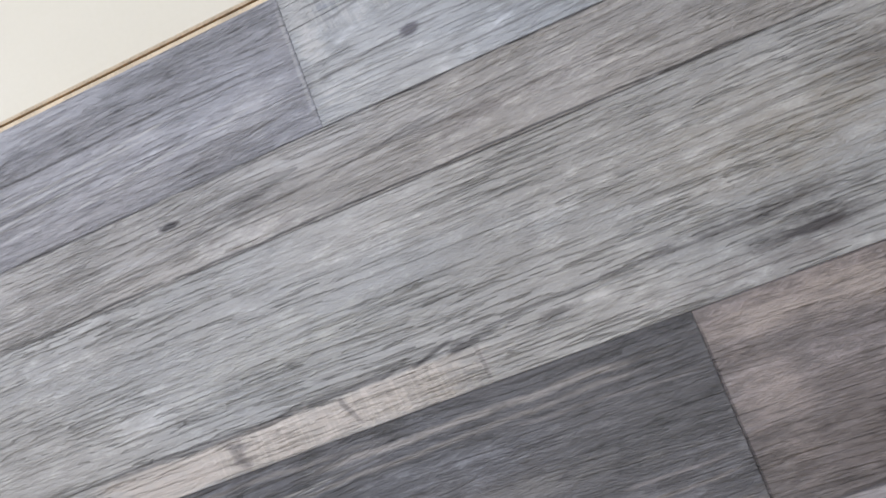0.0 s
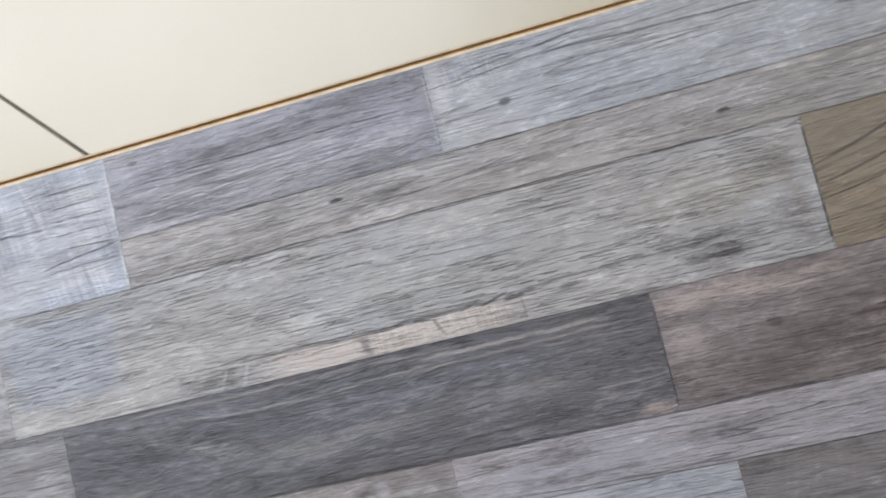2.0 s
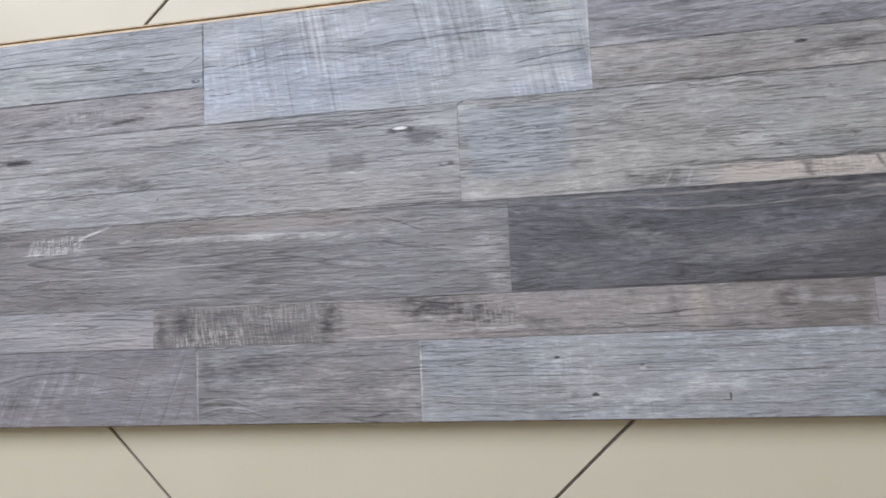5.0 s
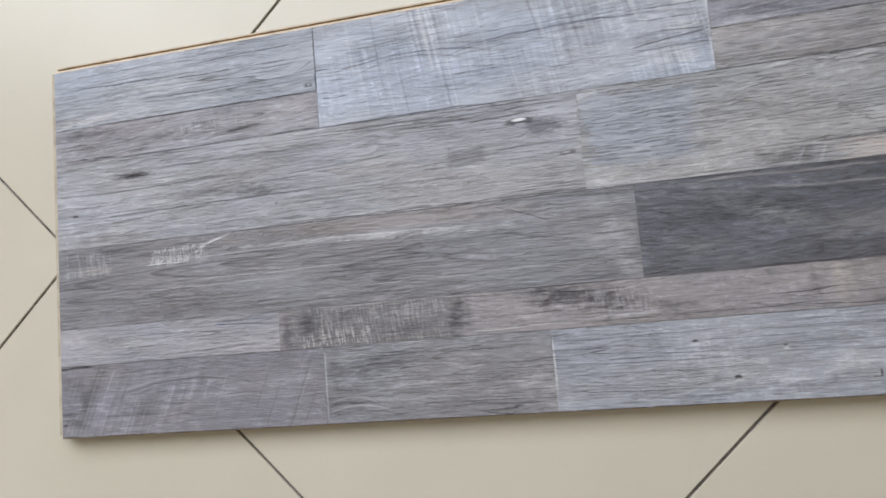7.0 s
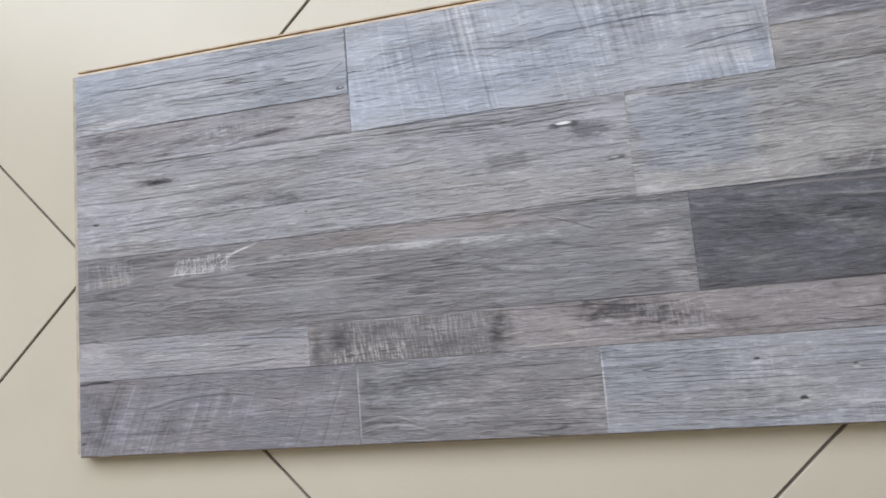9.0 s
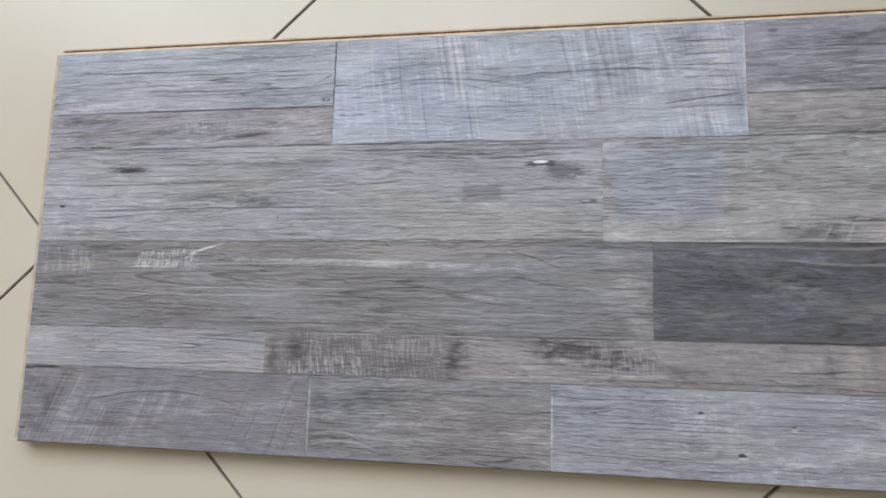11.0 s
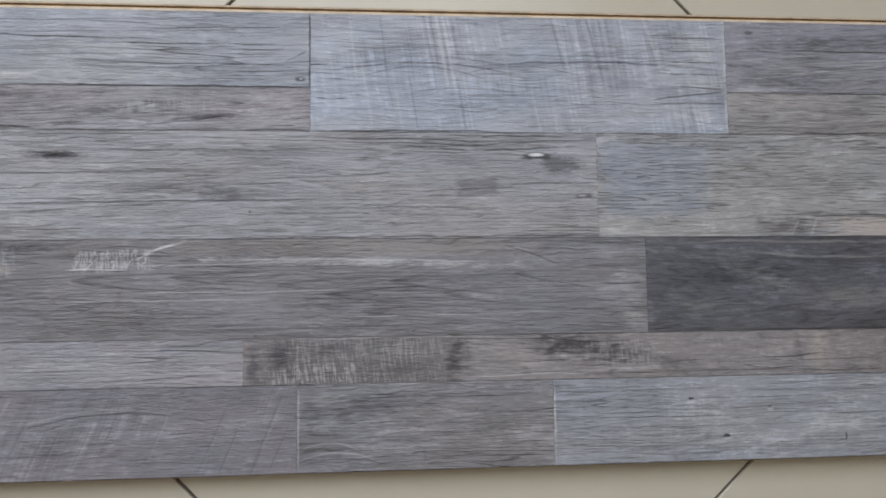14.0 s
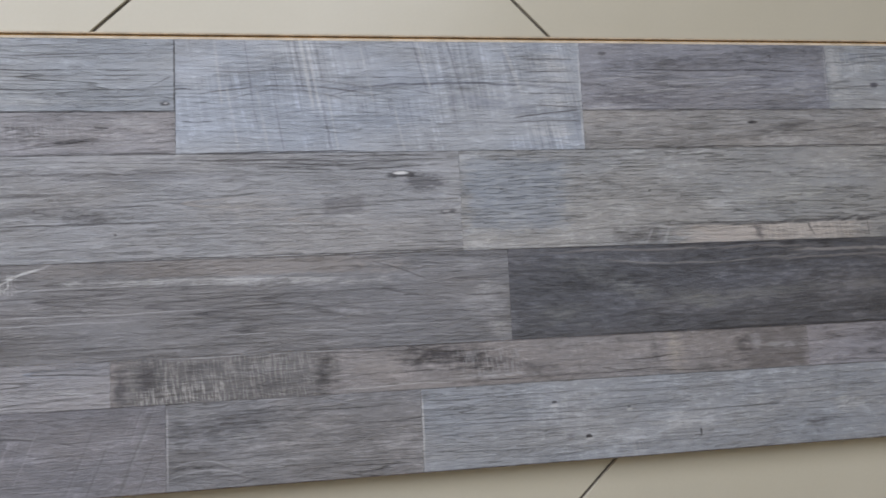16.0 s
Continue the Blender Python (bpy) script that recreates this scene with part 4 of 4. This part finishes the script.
    ((0.3325, 0.4600, 0.1606, 0.193), dict(tone=lin(140, 140, 147), figure=0.5, curl=0.02, seed=18, rings=0.15, dash=0.4, contrast=0.65, wave=0.003, blotch=0.9, mottle=0.9, ridges=0.9, veins=0.3, warm=0.4, marks=[("tongue", 0.405, 0.1660, -0.070, 0.0035, 0.07, 0.75, lin(92, 92, 102)), ("tongue", 0.385, 0.1710, -0.060, 0.0035, 0.08, 0.75, lin(92, 92, 102)), ("tongue", 0.430, 0.1720, -0.080, 0.0040, 0.08, 0.60, SOOT), ("tongue", 0.450, 0.1670, -0.070, 0.0035, 0.07, 0.55, SOOT), ("line", 0.365, 0.1655, 0.030, 0.0006, 0.09, 0.65, LIGHT), ("line", 0.380, 0.1708, 0.030, 0.0006, 0.10, 0.70, LIGHT), ("line", 0.400, 0.1758, 0.035, 0.0006, 0.06, 0.65, LIGHT), ("line", 0.360, 0.1770, 0.025, 0.0005, 0.08, 0.6, LIGHT), ("line", 0.420, 0.1695, 0.030, 0.0006, 0.10, 0.6, LIGHT), ("line", 0.350, 0.1620, 0.018, 0.0006, 0.08, 0.7, LIGHT), ("stain", 0.445, 0.1700, 0.014, 0.006, 0.1, 0.4, LIGHT), ("post", 0.4592, 0.177, 0.0006, 0.016, 0, 0.25, PALE), 
        ("spot", 0.3437, 0.1880, 0.0028, 0.0012, 0, 0.8, SOOT), ("line", 0.405, 0.1800, 0.055, 0.00051, 0.0, 0.85, INK), ("stain", 0.36, 0.166, 0.028, 0.004, 0, 0.81, lin(98, 97, 106)), ("line", 0.385, 0.1735, 0.045, 0.00049, 0.06, 0.5, LIGHT), ("line", 0.37, 0.1690, 0.035, 0.00043, 0.08, 0.5, LIGHT), ("stain", 0.375, 0.183, 0.03, 0.004, 0, 0.47, SOOT)])),
    ((0.4600, 0.7200, 0.1606, 0.193), dict(tone=lin(158, 160, 164), seed=19, rings=0.15, dash=0.4, contrast=0.55, wave=0.002, blotch=0.8, mottle=0.8, warm=0.25, saw=0.25, tilt=0.1, marks=[("tongue", 0.500, 0.1780, 0.09, 0.0045, 0.03, 0.55, SOOT), ("line", 0.495, 0.1880, 0.03, 0.0006, 0.08, 0.75, SOOT), ("line", 0.540, 0.1840, 0.05, 0.0006, -0.04, 0.7, SOOT), ("hatch", 0.475, 0.1850, 0.012, 0.006, 0, 0.4, PALE), 
        ("spot", 0.4856, 0.1726, 0.0028, 0.0016, 0, 0.85, lin(72, 70, 84)), ("line", 0.485, 0.1722, 0.025, 0.00037, 0.05, 0.75, SOOT), ("line", 0.49, 0.1850, 0.03, 0.00049, 0.1, 0.5, SOOT), ("line", 0.53, 0.180, 0.04, 0.00049, -0.03, 0.5, SOOT), ("stain", 0.468, 0.167, 0.008, 0.006, 0, 0.5, PALE), ("line", 0.54, 0.1670, 0.05, 0.00049, 0, 0.45, SOOT), ("stain", 0.475, 0.187, 0.01, 0.004, 0, 0.4, BLUE), ("stain", 0.4635, 0.178, 0.004, 0.014, 0, 0.7, PALE), ("line", 0.52, 0.1768, 0.045, 0.0004, 0.05, 0.65, SOOT), ("line", 0.505, 0.189, 0.04, 0.0004, 0.02, 0.6, SOOT), ("line", 0.50, 0.1645, 0.035, 0.0004, -0.02, 0.55, SOOT)])),
]
# strips towards the far end of the board, in three shared looks
FAR_LOOKS = [grey_wood("grey_wood_print", tone, seed) for tone, seed in ((lin(146, 146, 152), 20), (lin(126, 124, 128), 21), (lin(152, 152, 156), 22))]
FAR = [(0.77, LONG, 0, 0.036, 0), (0.705, 1.01, 0.036, 0.0552, 1), (1.01, LONG, 0.036, 0.0552, 2), (0.76, 1.06, 0.0552, 0.0962, 0), (1.06, LONG, 0.0552, 0.0962, 1), (0.83, 1.14, 0.0962, 0.1418, 2), (1.14, LONG, 0.0962, 0.1418, 0), (0.82, LONG, 0.1418, 0.1606, 1), (0.72, 0.95, 0.1606, 0.193, 1), (0.95, LONG, 0.1606, 0.193, 2)]
STRIPS += [(tuple(row[:4]), FAR_LOOKS[row[4]]) for row in FAR]
SEAM = 0.00003
for (xa, xb, ya, yb), look_of in STRIPS:
    if not isinstance(look_of, dict):
        part("strip", slab(bmesh.new(), [(xa + SEAM, ya), (xb, ya), (xb, yb - SEAM), (xa + SEAM, yb - SEAM)], TOP - 0.0005, TOP, 0.00008), look_of, board)
        continue
    edges = [("edge", (xa + xb) / 2, yb - 0.0001, 1, 0.00034, 0, 0.7, INK)] if yb < WIDE else []
    edges += [("edge", (xa + xb) / 2, 0.0001, 1, 0.0006, 0, 0.85, lin(58, 44, 30))] if ya == 0 else []
    material = grey_wood("grey_wood_print", **{**look_of, "marks": list(look_of.get("marks", ())) + edges})
    outline = [(xa + (SEAM if xa else 0), ya + (SEAM if ya else 0)), (xb - SEAM, ya + (SEAM if ya else 0)), (xb - SEAM, yb - (SEAM if yb < WIDE else 0)), (xa + (SEAM if xa else 0), yb - (SEAM if yb < WIDE else 0))]
    part("strip", slab(bmesh.new(), outline, TOP - 0.0005, TOP, 0.00008), material, board)

# ---- floor tiles ----
PITCH, JOINT = 0.3032, 0.0014
TH = radians(46.38)
U, V = Vector((math.sin(TH), math.cos(TH))), Vector((math.cos(TH), -math.sin(TH)))
U0, V0 = 0.0665, -0.0668


def clip(poly, axis, limit, sign):
    out = []
    for i in range(len(poly)):
        a, b = poly[i - 1], poly[i]
        da, db = sign * (a[axis] - limit), sign * (b[axis] - limit)
        if (da < 0) != (db < 0):
            f = da / (da - db)
            out.append(tuple(a[k] + f * (b[k] - a[k]) for k in (0, 1)))
        if db >= 0:
            out.append(b)
    return out


half = PITCH / 2 - JOINT / 2
whole = None
for i in range(-12, 13):
    for j in range(-12, 13):
        c = U * (U0 + (i + 0.5) * PITCH) + V * (V0 + (j + 0.5) * PITCH)
        corners = [c + U * (a * half) + V * (b * half) for a, b in ((-1, -1), (-1, 1), (1, 1), (1, -1))]
        if (corners[1] - corners[0]).cross(corners[2] - corners[1]) < 0:
            corners.reverse()
        poly = [tuple(p) for p in corners]
        for axis, limit, sign in ((0, X0, 1), (0, X1, -1), (1, Y0, 1), (1, Y1, -1)):
            poly = clip(poly, axis, limit, sign) if poly else poly
        if len(poly) < 3:
            continue
        area = abs(sum(poly[k - 1][0] * poly[k][1] - poly[k][0] * poly[k - 1][1] for k in range(len(poly)))) / 2
        if area < 0.002:
            continue
        if area > 4 * half * half * 0.9999:
            if whole is None:
                bm = slab(bmesh.new(), [tuple(Vector(p) - c) for p in poly], -0.008, 0.0, 0.0003)
                bmesh.ops.recalc_face_normals(bm, faces=bm.faces)
                whole = bpy.data.meshes.new("tile")
                bm.to_mesh(whole)
                bm.free()
                whole.materials.append(TILE)
            ob = new("tile", whole)
            ob.location = (c.x, c.y, 0)
            ob.parent = floor
        else:
            ob = part("tile", slab(bmesh.new(), poly, -0.008, 0.0, 0.0003), TILE, floor)
